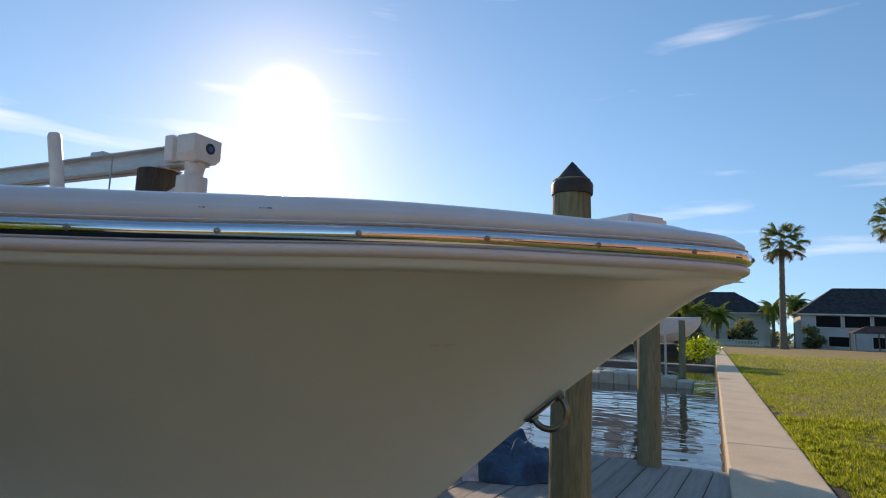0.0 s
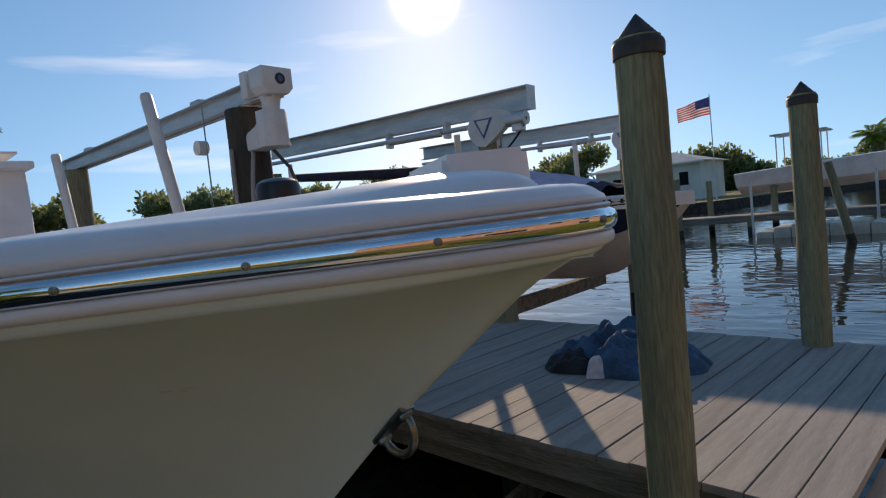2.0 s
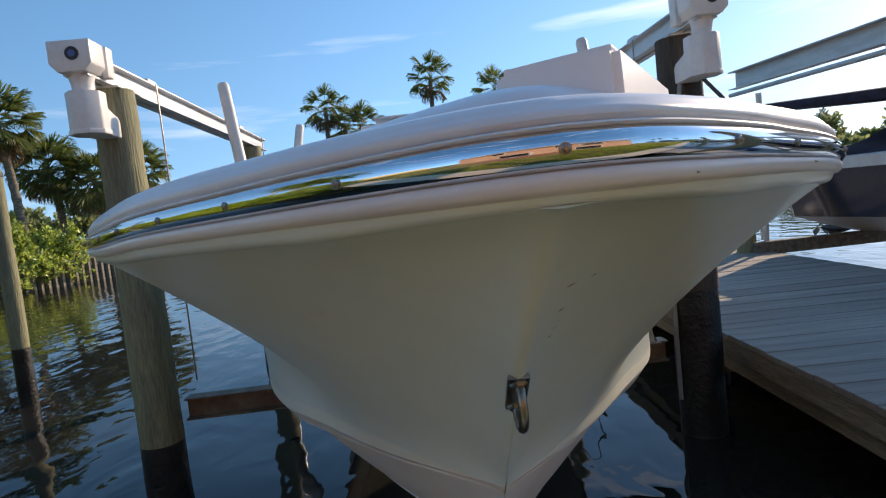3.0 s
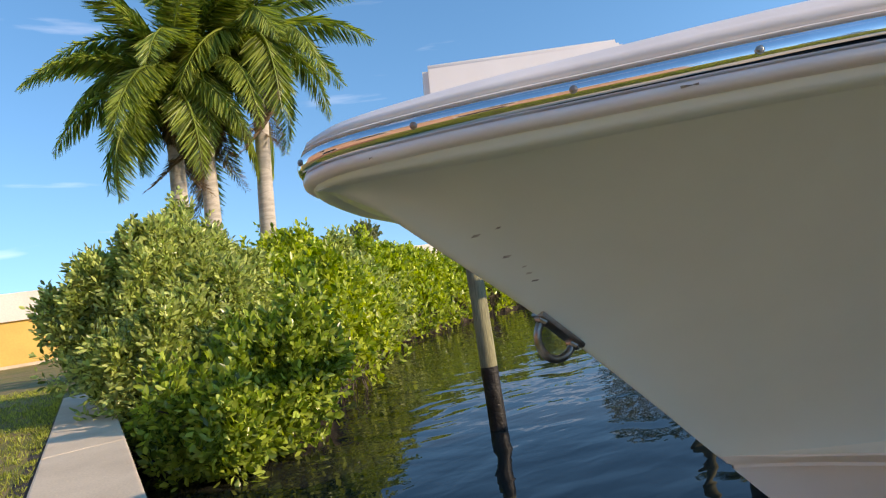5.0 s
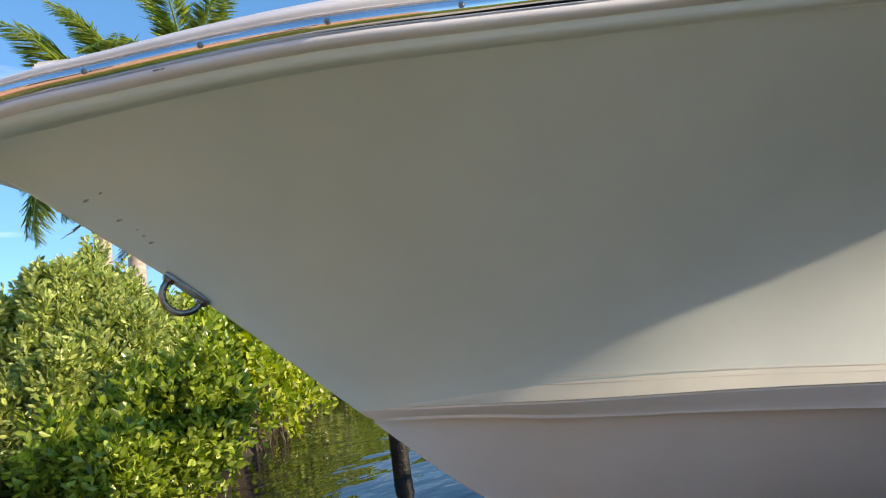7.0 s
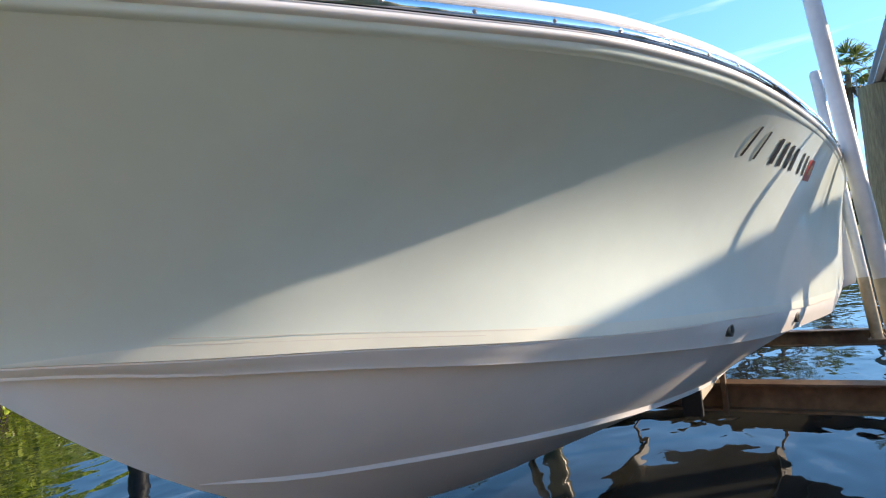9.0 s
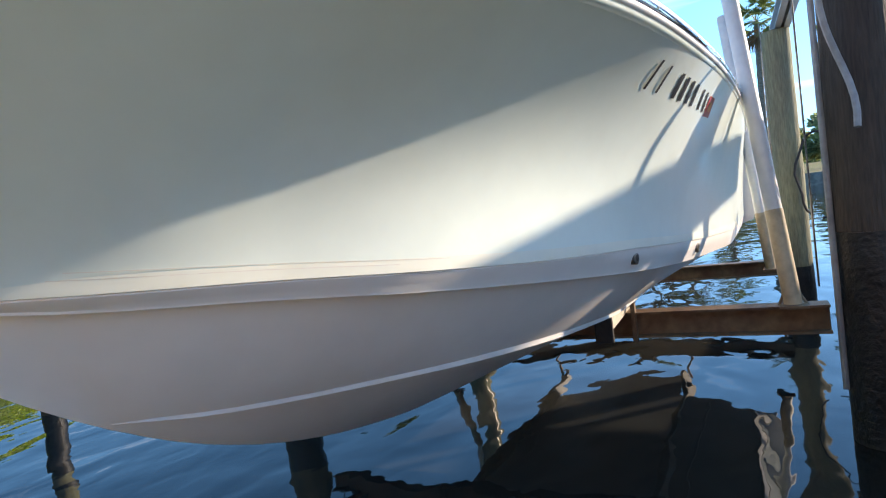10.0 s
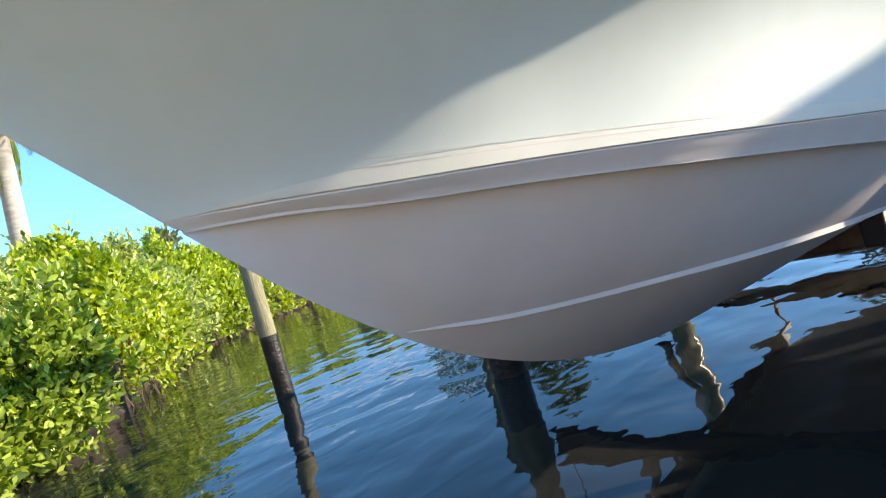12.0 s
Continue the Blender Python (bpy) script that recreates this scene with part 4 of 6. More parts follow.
for xs, zt_ in ((-4.15, -0.05), (-7.7, -0.25)):
    sec = [(-0.065, -0.082), (0.065, -0.082), (0.065, -0.068), (0.006, -0.068), (0.006, 0.068), (0.065, 0.068), (0.065, 0.082), (-0.065, 0.082), (-0.065, 0.068), (-0.006, 0.068), (-0.006, -0.068), (-0.065, -0.068)]
    part("cradle_beam", prism([(xs + q[0], zt_ - 0.09 + q[1]) for q in sec], -1.86, 1.86, "y"), M_rust, lift, "brown stained cradle I-beam")
for s in (1, -1):
    b = part("bunk_board", boxes((-5.6, 0.74 * s, 0.02), (4.2, 0.06, 0.17), 0.008, Euler((radians(-12 * s), 0, 0)).to_matrix()), M_bunk, lift, "carpeted bunk board")
    for xs in (-4.15, -7.7):
        part("bunk_post", boxes((xs + 0.05, 0.80 * s, -0.1), (0.05, 0.03, 0.30), 0.004), M_rust, lift)
    part("bunk_end", boxes((-3.49, 0.74 * s, 0.0), (0.03, 0.10, 0.20), 0.01), M_rubber, b, "black rubber end cap")
# guide posts
for x0, y0, z0, x1, y1, z1 in ((-4.03, 1.68, -0.04, -4.40, 1.47, 2.38), (-6.6, 1.68, -0.2, -6.7, 1.48, 2.25), (-4.35, -1.12, -0.05, -4.38, -1.36, 2.28), (-6.2, -1.6, -0.3, -6.25, -1.1, 2.2)):
    a, b = Vector((x0, y0, z0)), Vector((x1, y1, z1))
    m_ = a.lerp(b, 0.22)
    g = part("guide_post", tube([m_, b - (b - a) * 0.01, b], [0.045, 0.045, 0.035], 16), M_pvc, lift, "white pvc guide post", True)
    part("post_sleeve", tube([a, m_ + (b - a) * 0.002], 0.047, 16), M_pvc_old, g, "stained lower sleeve", True)
    part("post_foot", boxes(a, (0.16, 0.14, 0.02), 0.004), M_rust, g)
    for d in (-0.07, 0.07):
        part("foot_brace", tube([a + Vector((0, d, 0)), a.lerp(b, 0.06)], 0.008, 6), M_rust, g)
# conduits on the port pile
for dx, dy in ((0.04, -0.165),):
    part("conduit", tube([(-4.02 + dx, 2.05 + dy, -0.5), (-4.02 + dx, 2.05 + dy, 1.9)], 0.016, 8), M_conduit, lift, "thin grey conduit")
part("hose", tube([(-3.78 + 0.04 * math.sin(i * 0.55), 1.95 - 0.06 * math.sin(i * 0.4), 1.85 - 0.075 * i) for i in range(14)], 0.016, 8), M_conduit, lift, "grey flexible hose", True)

# ---- neighbour's lift ----
lift2 = thing("boat_lift", "grey-white four-post boat lift across the dock", "boat lift")
lift2.matrix_basis = Matrix.Translation((-3.2, 0, 2.55)) @ Matrix.Rotation(radians(1.7), 4, "Y") @ Matrix.Translation((3.2, 0, -2.55))
for yb in (5.08, 8.8):
    sec = [(0.006, -0.13), (-0.125, -0.13), (-0.125, -0.116), (-0.006, -0.116), (-0.006, 0.116), (-0.125, 0.116), (-0.125, 0.13), (0.006, 0.13)]
    tb = part("top_beam", prism([(yb + q[0], 2.40 + q[1]) for q in sec], -8.3, -3.2, "x"), M_alu, lift2, "pale aluminium channel beam")
    part("end_plate", boxes((-3.2, yb - 0.05, 2.40), (0.012, 0.16, 0.26)), M_alu, tb)
    part("drive_shaft", tube([(-4.0, yb - 0.16, 2.18), (-8.2, yb - 0.16, 2.18)], 0.03, 12), M_alu, tb, "", True)
    for xs in (-4.35, -5.35):
        part("bearing", boxes((xs, yb - 0.13, 2.2), (0.05, 0.10, 0.20), 0.008), M_alu, tb)
    part("winder", tube([(-4.4, yb - 0.16, 2.18), (-5.3, yb - 0.16, 2.18)], 0.05, 12), M_alu, tb, "", True)
    pts = []
    for k in range(28):
        t = 2 * math.pi * k / 28
        c, sn = math.cos(t), math.sin(t)
        pts.append((-3.70 + 0.23 * c + (0.14 if c > 0 else 0) * c, 2.13 + 0.21 * sn * (1 - 0.5 * max(0, c)) + 0.09 * max(0, c)))
    gb = part("gear_cover", prism(pts, yb - 0.26, yb - 0.17, "y"), M_white, lift2, "white drop-shaped gear cover")
    part("badge", prism([(-3.84, 2.23), (-3.58, 2.23), (-3.71, 2.01)], yb - 0.268, yb - 0.259, "y"), M_blue, gb, "blue triangular badge")
    part("badge_core", prism([(-3.80, 2.213), (-3.62, 2.213), (-3.71, 2.05)], yb - 0.272, yb - 0.267, "y"), M_white, gb)
    part("motor", tube([(-3.42, yb - 0.2, 2.17), (-3.18, yb - 0.2, 2.17)], 0.075, 16), M_alu, gb, "small grey motor", True)
    part("motor_box", boxes((-3.28, yb - 0.2, 2.08), (0.12, 0.10, 0.08), 0.01), M_alu, gb)
    part("motor_cable", tube([(-3.18 + 0.05 * math.sin(i / 9 * 3.14), yb - 0.2, 2.18 - 0.0) if i == 0 else (-3.16 - 0.055 * i + 0.06 * math.sin(i / 9 * 3.14), yb - 0.2, 2.18 - 0.05 * i) for i in range(10)], 0.012, 6), M_black, gb, "", True)
    part("pile_bracket", boxes((-3.75, yb - 0.14, 2.0), (0.30, 0.06, 0.40), 0.01), M_alu, lift2)
for xs in (-4.3, -8.2):
    part("cradle_beam", boxes((xs, 6.95, -0.15), (0.12, 3.5, 0.2), 0.006), M_beam_wood, lift2, "dark cradle beam")
for x0, y0 in ((-4.55, 5.45), (-4.45, 8.4), (-8.3, 5.45)):
    part("guide_post", tube([(x0, y0, -0.1), (x0 - 0.08, y0 + 0.02, 2.2)], 0.042, 14), M_pvc, lift2, "white pvc guide post", True)

# ---- neighbour's boat ----
boat2 = thing("boat", "navy and white runabout under a blue canvas cover on its lift", "boat", at=(-2.2, 6.95, 0.0))
KEEL2 = [(0, 1.12), (0.29, 0.81), (0.7, 0.45), (1.14, 0.20), (1.8, 0.13), (6.4, 0.10)]
CHINE2 = [(0, 1.12), (0.3, 0.96), (0.78, 0.77), (1.6, 0.58), (2.46, 0.47), (6.4, 0.42)]


def hull2(u):
    """Half width and keel height of the neighbour's hull."""
    w = 1.18 * (1 - math.exp(-u / 0.75)) if u > 0 else 0
    return w, smooth_lerp(KEEL2, u)
rows_lo, rows_mid, rows_up = [], [], []
for i in range(40):
    u = 6.2 * (i / 39) ** 1.6
    w, kz = hull2(u)
    sheer = 1.19 + 0.05 * (1 - math.exp(-u / 0.8))
    ch = smooth_lerp(CHINE2, u)
    rows_lo.append([(-u, w * 0.86 * t, kz + (ch - kz) * t ** 1.1) for t in [k / 8 for k in range(9)]])
    rows_mid.append([(-u, w * (0.86 + 0.12 * t), ch + (sheer - 0.14 - ch) * t) for t in [k / 6 for k in range(7)]])
    rows_up.append([(-u, w * (0.98 + 0.02 * t), sheer - 0.14 + 0.14 * t) for t in [k / 4 for k in range(5)]] + [(-u, w * 0.97, sheer + 0.02), (-u, w * 0.85, sheer + 0.03)])
loft("hull_bottom", rows_lo, M_gel, boat2, "white hull bottom")
loft("hull_side", rows_mid, M_navy, boat2, "navy blue topsides")
loft("hull_band", rows_up, M_gel, boat2, "white upper band")
for dz in (0.06, 0.10):
    loft("stripe", [[(-0.6 - 0.15 * i, -hull2(0.6 + 0.15 * i)[0] * 0.99 - 0.004, 1.235 - dz + d) for d in (-0.008, 0.008)] for i in range(24)], M_navy, boat2, "thin navy stripe", both=False)
for a0, a1 in ((0.55, 0.58), (0.62, 0.65), (0.74, 0.775), (0.80, 0.835), (0.86, 0.895), (0.92, 0.955), (1.03, 1.065), (1.09, 1.125)):
    loft("registration_bar", [[(-a0 - (a1 - a0) * t, -hull2(a0 + (a1 - a0) * t)[0] * 0.995 - 0.006, 1.145 + 0.06 * (1 - math.exp(-a0 / 0.8)) + d*0.8) for d in (-0.035, 0.035)] for t in (0, 0.5, 1)], M_ink, boat2, "plain dark bar of vinyl lettering", both=False)
cov = []
for i in range(34):
    u = 0.95 + 5.2 * i / 33
    w = hull2(u)[0]
    row = []
    ridge = 0.14 + 0.34 * math.exp(-((u - 2.3) / 0.7) ** 2) + 0.22 * math.exp(-((u - 3.3) / 0.7) ** 2) + 0.25 * math.exp(-((u - 5.0) / 0.8) ** 2)
    for k in range(13):
        t = k / 12
        sag = 0.05 * math.sin(u * 5 + t * 6) * (1 - t) + noise.noise((u * 1.4, t * 2.2, 3)) * 0.06
        row.append((-u, w * 0.98 * t, 1.26 + ridge * (1 - t) ** 0.8 + (sag if k < 12 else 0) - (0.14 if k == 12 else 0)))
    cov.append(row)
loft("canvas_cover", cov, M_canvas_b, boat2, "dark blue canvas cover")
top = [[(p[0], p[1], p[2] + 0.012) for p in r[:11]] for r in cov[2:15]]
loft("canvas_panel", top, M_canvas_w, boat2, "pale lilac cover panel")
part("transom", prism([(0.0, 0.10), (1.0, 0.42), (1.16, 1.24), (-1.16, 1.24), (-1.0, 0.42)], -6.24, -6.18, "x"), M_gel, boat2)
drive = part("outdrive", boxes((-6.55, 0, 0.42), (0.42, 0.16, 0.46), 0.05), M_black, boat2, "black stern drive leg", True)
part("gear_case", tube([(-6.35, 0, 0.12), (-6.5, 0, 0.12), (-6.8, 0, 0.12), (-6.95, 0, 0.12)], [0.02, 0.06, 0.065, 0.035], 14), M_black, drive, "", True)
part("skeg", prism([(-6.5, 0.12), (-6.85, 0.12), (-6.75, -0.08), (-6.62, -0.08)], -0.012, 0.012, "y"), M_black, drive)
part("cavitation_plate", boxes((-6.68, 0, 0.27), (0.52, 0.22, 0.018), 0.005), M_black, drive)
for a in (0, 120, 240):
    part("propeller_blade", boxes((-7.0, 0.10 * math.sin(radians(a)), 0.12 + 0.10 * math.cos(radians(a))), (0.02, 0.10, 0.16), 0.005, Euler((radians(-a), 0, radians(25))).to_matrix()), M_steel, drive)
bim = part("bimini", boxes((-5.3, 0.0, 2.05), (3.4, 2.0, 0.15), 0.06, Euler((0, radians(5), 0)).to_matrix()), M_canvas_b, boat2, "folded dark bimini top", True)
for yy in (-0.9, 0.95):
    for xa, xb in ((-3.6, -4.4), (-6.6, -5.6)):
        part("bimini_leg", tube([(xa, yy, 1.2), (xb, yy, 1.98)], 0.014, 8), M_chrome, bim, "bright tube leg", True)

# ---- crumpled tarp on the dock ----
def heap(name, cx, cy, rx, ry, h, seed, mat, parent, label):
    v, nr, na = [], 44, 130
    for i in range(nr + 1):
        for k in range(na):
            t, a = i / nr, 2 * math.pi * k / na
            edge = 1 + 0.22 * noise.noise((math.cos(a) * 1.5, math.sin(a) * 1.5, seed))
            x, y = cx + rx * t * edge * math.cos(a), cy + ry * t * edge * math.sin(a)
            z = h * (1 - t ** 2.4) * (0.74 + 0.55 * noise.noise((x * 4, y * 4, seed)))
            z += (1 - t ** 6) * (0.09 * noise.noise((x * 6.5, y * 6.5, seed + 4)) + 0.05 * noise.noise((x * 13, y * 15, seed + 2)) + 0.012 * noise.noise((x * 34, y * 34, seed + 9)))
            v.append((x, y, DECK + 0.004 + max(0, z) * (1 if i < nr else 0)))
    return link_mesh(name, v, grid_faces(nr + 1, na, True) + [tuple(range(na))], mat, parent, label, smooth=True)


tarp = thing("tarp", "crumpled blue tarp heaped on the dock boards", "tarp")
heap("tarp_fold", -1.82, 3.86, 0.42, 0.32, 0.42, 3.1, M_tarp, tarp, "blue tarp cloth")
heap("tarp_fold", -1.46, 3.78, 0.32, 0.32, 0.28, 7.7, M_tarp, tarp, "blue tarp cloth")
heap("tarp_fold", -1.64, 3.56, 0.34, 0.24, 0.26, 2.3, M_tarp, tarp, "blue tarp cloth")
heap("tarp_fold", -2.06, 3.68, 0.34, 0.26, 0.22, 5.2, M_tarp, tarp, "blue tarp cloth")
heap("tarp_fold", -2.06, 3.50, 0.30, 0.20, 0.15, 8.2, M_tarp_dark, tarp, "dark folded lining")
heap("rag", -1.82, 3.36, 0.08, 0.11, 0.15, 9.4, M_cloth, tarp, "crumpled white rag")

# ---- plants ----
def leaf_mesh(name, centres, dirs, sizes, width, mat, parent, label="", seed=1, fold=0.25):
    """Many small folded leaves in one mesh."""
    rng = np.random.default_rng(seed)
    c, d = np.asarray(centres, float), np.asarray(dirs, float)
    d /= np.linalg.norm(d, axis=1, keepdims=True) + 1e-9
    r = rng.normal(size=c.shape)
    s = np.cross(d, r)
    s /= np.linalg.norm(s, axis=1, keepdims=True) + 1e-9
    n = np.cross(s, d)
    L = np.asarray(sizes, float)[:, None]
    w = L * width
    p0, p3 = c, c + d * L
    a1, b1 = c + d * L * 0.45 + s * w + n * L * fold * 0.3, c + d * L * 0.45 - s * w + n * L * fold * 0.3
    mid = c + d * L * 0.5
    a2, b2 = c + d * L * 0.85 + s * w * 0.55 + n * L * fold * 0.2, c + d * L * 0.85 - s * w * 0.55 + n * L * fold * 0.2
    v = np.stack([p0, a1, a2, p3, b2, b1], 1).reshape(-1, 3)
    k = len(c)
    base = np.arange(k)[:, None] * 6
    f = np.concatenate([base + np.array([[0, 1, 2, 3]]), base + np.array([[0, 3, 4, 5]])], 0)
    me = bpy.data.meshes.new(name)
    me.vertices.add(len(v))
    me.vertices.foreach_set("co", v.ravel())
    me.loops.add(len(f) * 4)
    me.loops.foreach_set("vertex_index", f.ravel().astype(np.int32))
    me.polygons.add(len(f))
    me.polygons.foreach_set("loop_start", np.arange(0, len(f) * 4, 4, dtype=np.int32))
    me.materials.append(mat)
    me.update(calc_edges=True)
    ob = new(name, me)
    if parent:
        ob.parent = parent
    if label:
        tagged(ob, label)
    return ob


def clump_points(rng, blobs, twigs, per_twig, spread):
    """Leaves in sprays on the outer shell of some blobs (x, y, z, rx, ry, rz)."""
    cs, ds = [], []
    for bx, by, bz, rx, ry, rz in blobs:
        tw = max(12, int(twigs * min(1.0, (rx * ry) ** 0.5)))
        u = rng.normal(size=(tw, 3))
        u /= np.linalg.norm(u, axis=1, keepdims=True)
        rad = rng.uniform(0.6, 1.1, (tw, 1))
        rad *= 1 + 0.24 * np.sin(u[:, :1] * 5 + bx) * np.cos(u[:, 1:2] * 6 + by)
        tip = np.array([bx, by, bz]) + u * rad * np.array([rx, ry, rz])
        grow = u * 0.6 + rng.normal(size=(tw, 3)) * 0.45 + np.array([0, 0, 0.75])
        grow /= np.linalg.norm(grow, axis=1, keepdims=True)
        for j in range(per_twig):
            r = rng.normal(size=(tw, 3))
            r -= grow * (r * grow).sum(1, keepdims=True)
            r /= np.linalg.norm(r, axis=1, keepdims=True) + 1e-9
            cs.append(tip + grow * spread * 2.6 * (j / per_twig - 0.4) + r * spread * 0.15)
            ds.append(grow * (0.35 + 0.9 * j / per_twig) + r * 0.8)
    return np.concatenate(cs), np.concatenate(ds)


def shrub(name, label, blobs, foot, twigs, per_twig, size, spread, mat, seed, width=0.26, stems=8, group="", zmin=None):
    ob = thing(name, label, "mangrove" if "mangrove" in name else "shrub", group, (0, 0, 0))
    rng = np.random.default_rng(seed)
    c, d = clump_points(rng, blobs, twigs, per_twig, spread)
    if zmin is not None:
        k = c[:, 2] > zmin
        c, d = c[k], d[k]
    leaf_mesh("crown", c, d, rng.uniform(0.7, 1.25, len(c)) * size, width, mat, ob, "", seed)
    r2 = random.Random(seed)
    for i in range(stems):
        b = blobs[i % len(blobs)]
        x0, y0 = foot[0] + r2.uniform(-0.5, 0.5) * foot[3], foot[1] + r2.uniform(-0.5, 0.5) * foot[3]
        pts = [Vector((x0, y0, foot[2])), Vector((x0 + r2.uniform(-.15, .15), y0 + r2.uniform(-.15, .15), (foot[2] + b[2]) / 2)), Vector((b[0] + r2.uniform(-.4, .4) * b[3], b[1] + r2.uniform(-.4, .4) * b[4], b[2] + 0.4 * b[5]))]
        part("stem", tube(pts, [0.035, 0.026, 0.008], 7), M_wood, ob, "", True)
    return ob


def sprays(blobs, n, seed, lo, hi, zmin=-0.4):
    """Small leafy tufts that stand out of the upper side of the blobs."""
    q = random.Random(seed)
    out = list(blobs)
    while len(out) < len(blobs) + n:
        x, y, z, rx, ry, rz = q.choice(blobs)
        a, e = q.uniform(0, 6.28), q.uniform(-0.1, 1.45)
        k = q.uniform(0.85, 1.12)
        p = (x + rx * k * math.cos(a) * math.cos(e), y + ry * k * math.sin(a) * math.cos(e), z + rz * k * math.sin(e))
        if p[2] > zmin:
            r = q.uniform(lo, hi)
            out.append((*p, r, r, r * q.uniform(1.2, 3.0)))
    return out


# large buttonwood and young mangroves at the seawall
shrub("mangrove_bush", "tall grey-green mangrove bush leaning over the seawall", sprays([(-1.1, -8.5, 0.55, 1.0, 0.9, 1.1), (-0.6, -9.2, 0.8, 0.8, 0.9, 1.0), (-1.6, -9.4, 0.9, 1.0, 1.0, 1.05), (-0.9, -9.0, 1.6, 0.6, 0.6, 0.7), (0.0, -9.4, 0.95, 0.65, 0.7, 0.85), (-0.55, -7.9, 0.15, 0.75, 0.7, 0.85), (-1.2, -9.6, 1.7, 0.6, 0.6, 0.75)], 100, 3, 0.07, 0.22), (-1.1, -9.2, -0.9, 1.0), 820, 8, 0.104, 0.10, M_button, 11, 0.22, 9, zmin=-0.75)
shrub("mangrove_bush", "mid-green young mangrove at the water's edge", sprays([(-1.5, -6.8, -0.22, 0.75, 0.65, 0.56), (-1.9, -7.2, 0.05, 0.78, 0.75, 0.62), (-1.05, -6.75, -0.42, 0.7, 0.55, 0.42)], 26, 5, 0.12, 0.30), (-1.1, -7.1, -0.95, 0.9), 430, 9, 0.112, 0.095, M_young, 12, 0.27, 8, zmin=-0.76)
bank = [(-2.9, -10.3), (-4.2, -12.4), (-5.6, -14.6), (-7.6, -16.6), (-9.8, -18.0), (-12.2, -19.7), (-14.6, -20.9), (-17.2, -22.0), (-20.0, -21.2), (-22.5, -19.8), (-24.6, -18.6), (-26.6, -17.6), (-28.8, -16.6)]
rb = random.Random(4)
for i, (x, y) in enumerate(bank):
    far = min(1.0, math.hypot(x, y) / 26)
    k = 1.0 + 0.25 * rb.random()
    blobs = [(x + rb.uniform(-.4, .4), y - 0.1 + rb.uniform(-.4, .4), 0.05, 1.5 * k, 1.3 * k, 1.1), (x + rb.uniform(-1, 1), y - 1.5, 0.9, 1.6 * k, 1.4 * k, 1.1), (x - 1.0, y - 2.2, 0.9, 1.5, 1.5, 1.1)]
    shrub("mangrove", "bright green mangrove thicket along the bank", sprays(blobs, 12, 60 + i, 0.2, 0.5, 0.2), (x, y - 0.6, -0.95, 2.4), int(620 - 300 * far), 7, 0.112 + 0.07 * far, 0.12, M_button if i in (2, 8, 10, 11, 12) else M_mangrove, 30 + i, 0.28, 9, "bank mangroves", zmin=-0.66)


slope_v, slope_f = [], []
edge = [(0.3, -8.8), (-3.5, -9.5), (-6.6, -15.5), (-12, -19.5), (-18, -22), (-24, -18.5)]
line = []
for (xa, ya), (xb, yb) in zip(edge, edge[1:]):
    n_ = max(2, int(math.hypot(xb - xa, yb - ya) / 0.5))
    line += [(xa + (xb - xa) * i / n_, ya + (yb - ya) * i / n_) for i in range(n_)]
for i, (x, y) in enumerate(line):
    for k in range(6):
        t = k / 5
        slope_v.append((x + 0.25 * t + 0.15 * noise.noise((x, y, k)), y + (1.1 if i > 3 else 0.5) * t - 0.4 + 0.25 * noise.noise((x, y, k + 9)), 0.03 - 1.15 * t ** 0.8 + 0.10 * noise.noise((x * 2, y * 2, k))))
tagged(link_mesh("mud_bank", slope_v, grid_faces(len(line), 6), M_bank, smooth=True), "dark muddy bank below the mangroves", kind="structure")
rr_ = random.Random(9)
for i, (x, y) in enumerate(bank[:8]):
    roots = bmesh.new()
    for k in range(26):
        x0, y0 = x + rr_.uniform(-1.3, 1.3), y + rr_.uniform(-0.3, 0.5)
        b = tube([(x0, y0 - 0.3, 0.35), (x0 + rr_.uniform(-.1, .1), y0 + 0.05, -0.15), (x0 + rr_.uniform(-.2, .2), y0 + 0.25, WATER - 0.1)], [0.016, 0.013, 0.010], 5)
        me_ = bpy.data.meshes.new("root")
        b.to_mesh(me_)
        b.free()
        roots.from_mesh(me_)
        bpy.data.meshes.remove(me_)
    tagged(part("mangrove_roots", roots, M_wood), "thin arching mangrove prop roots at the waterline", "roots", "bank mangroves", kind="stuff")


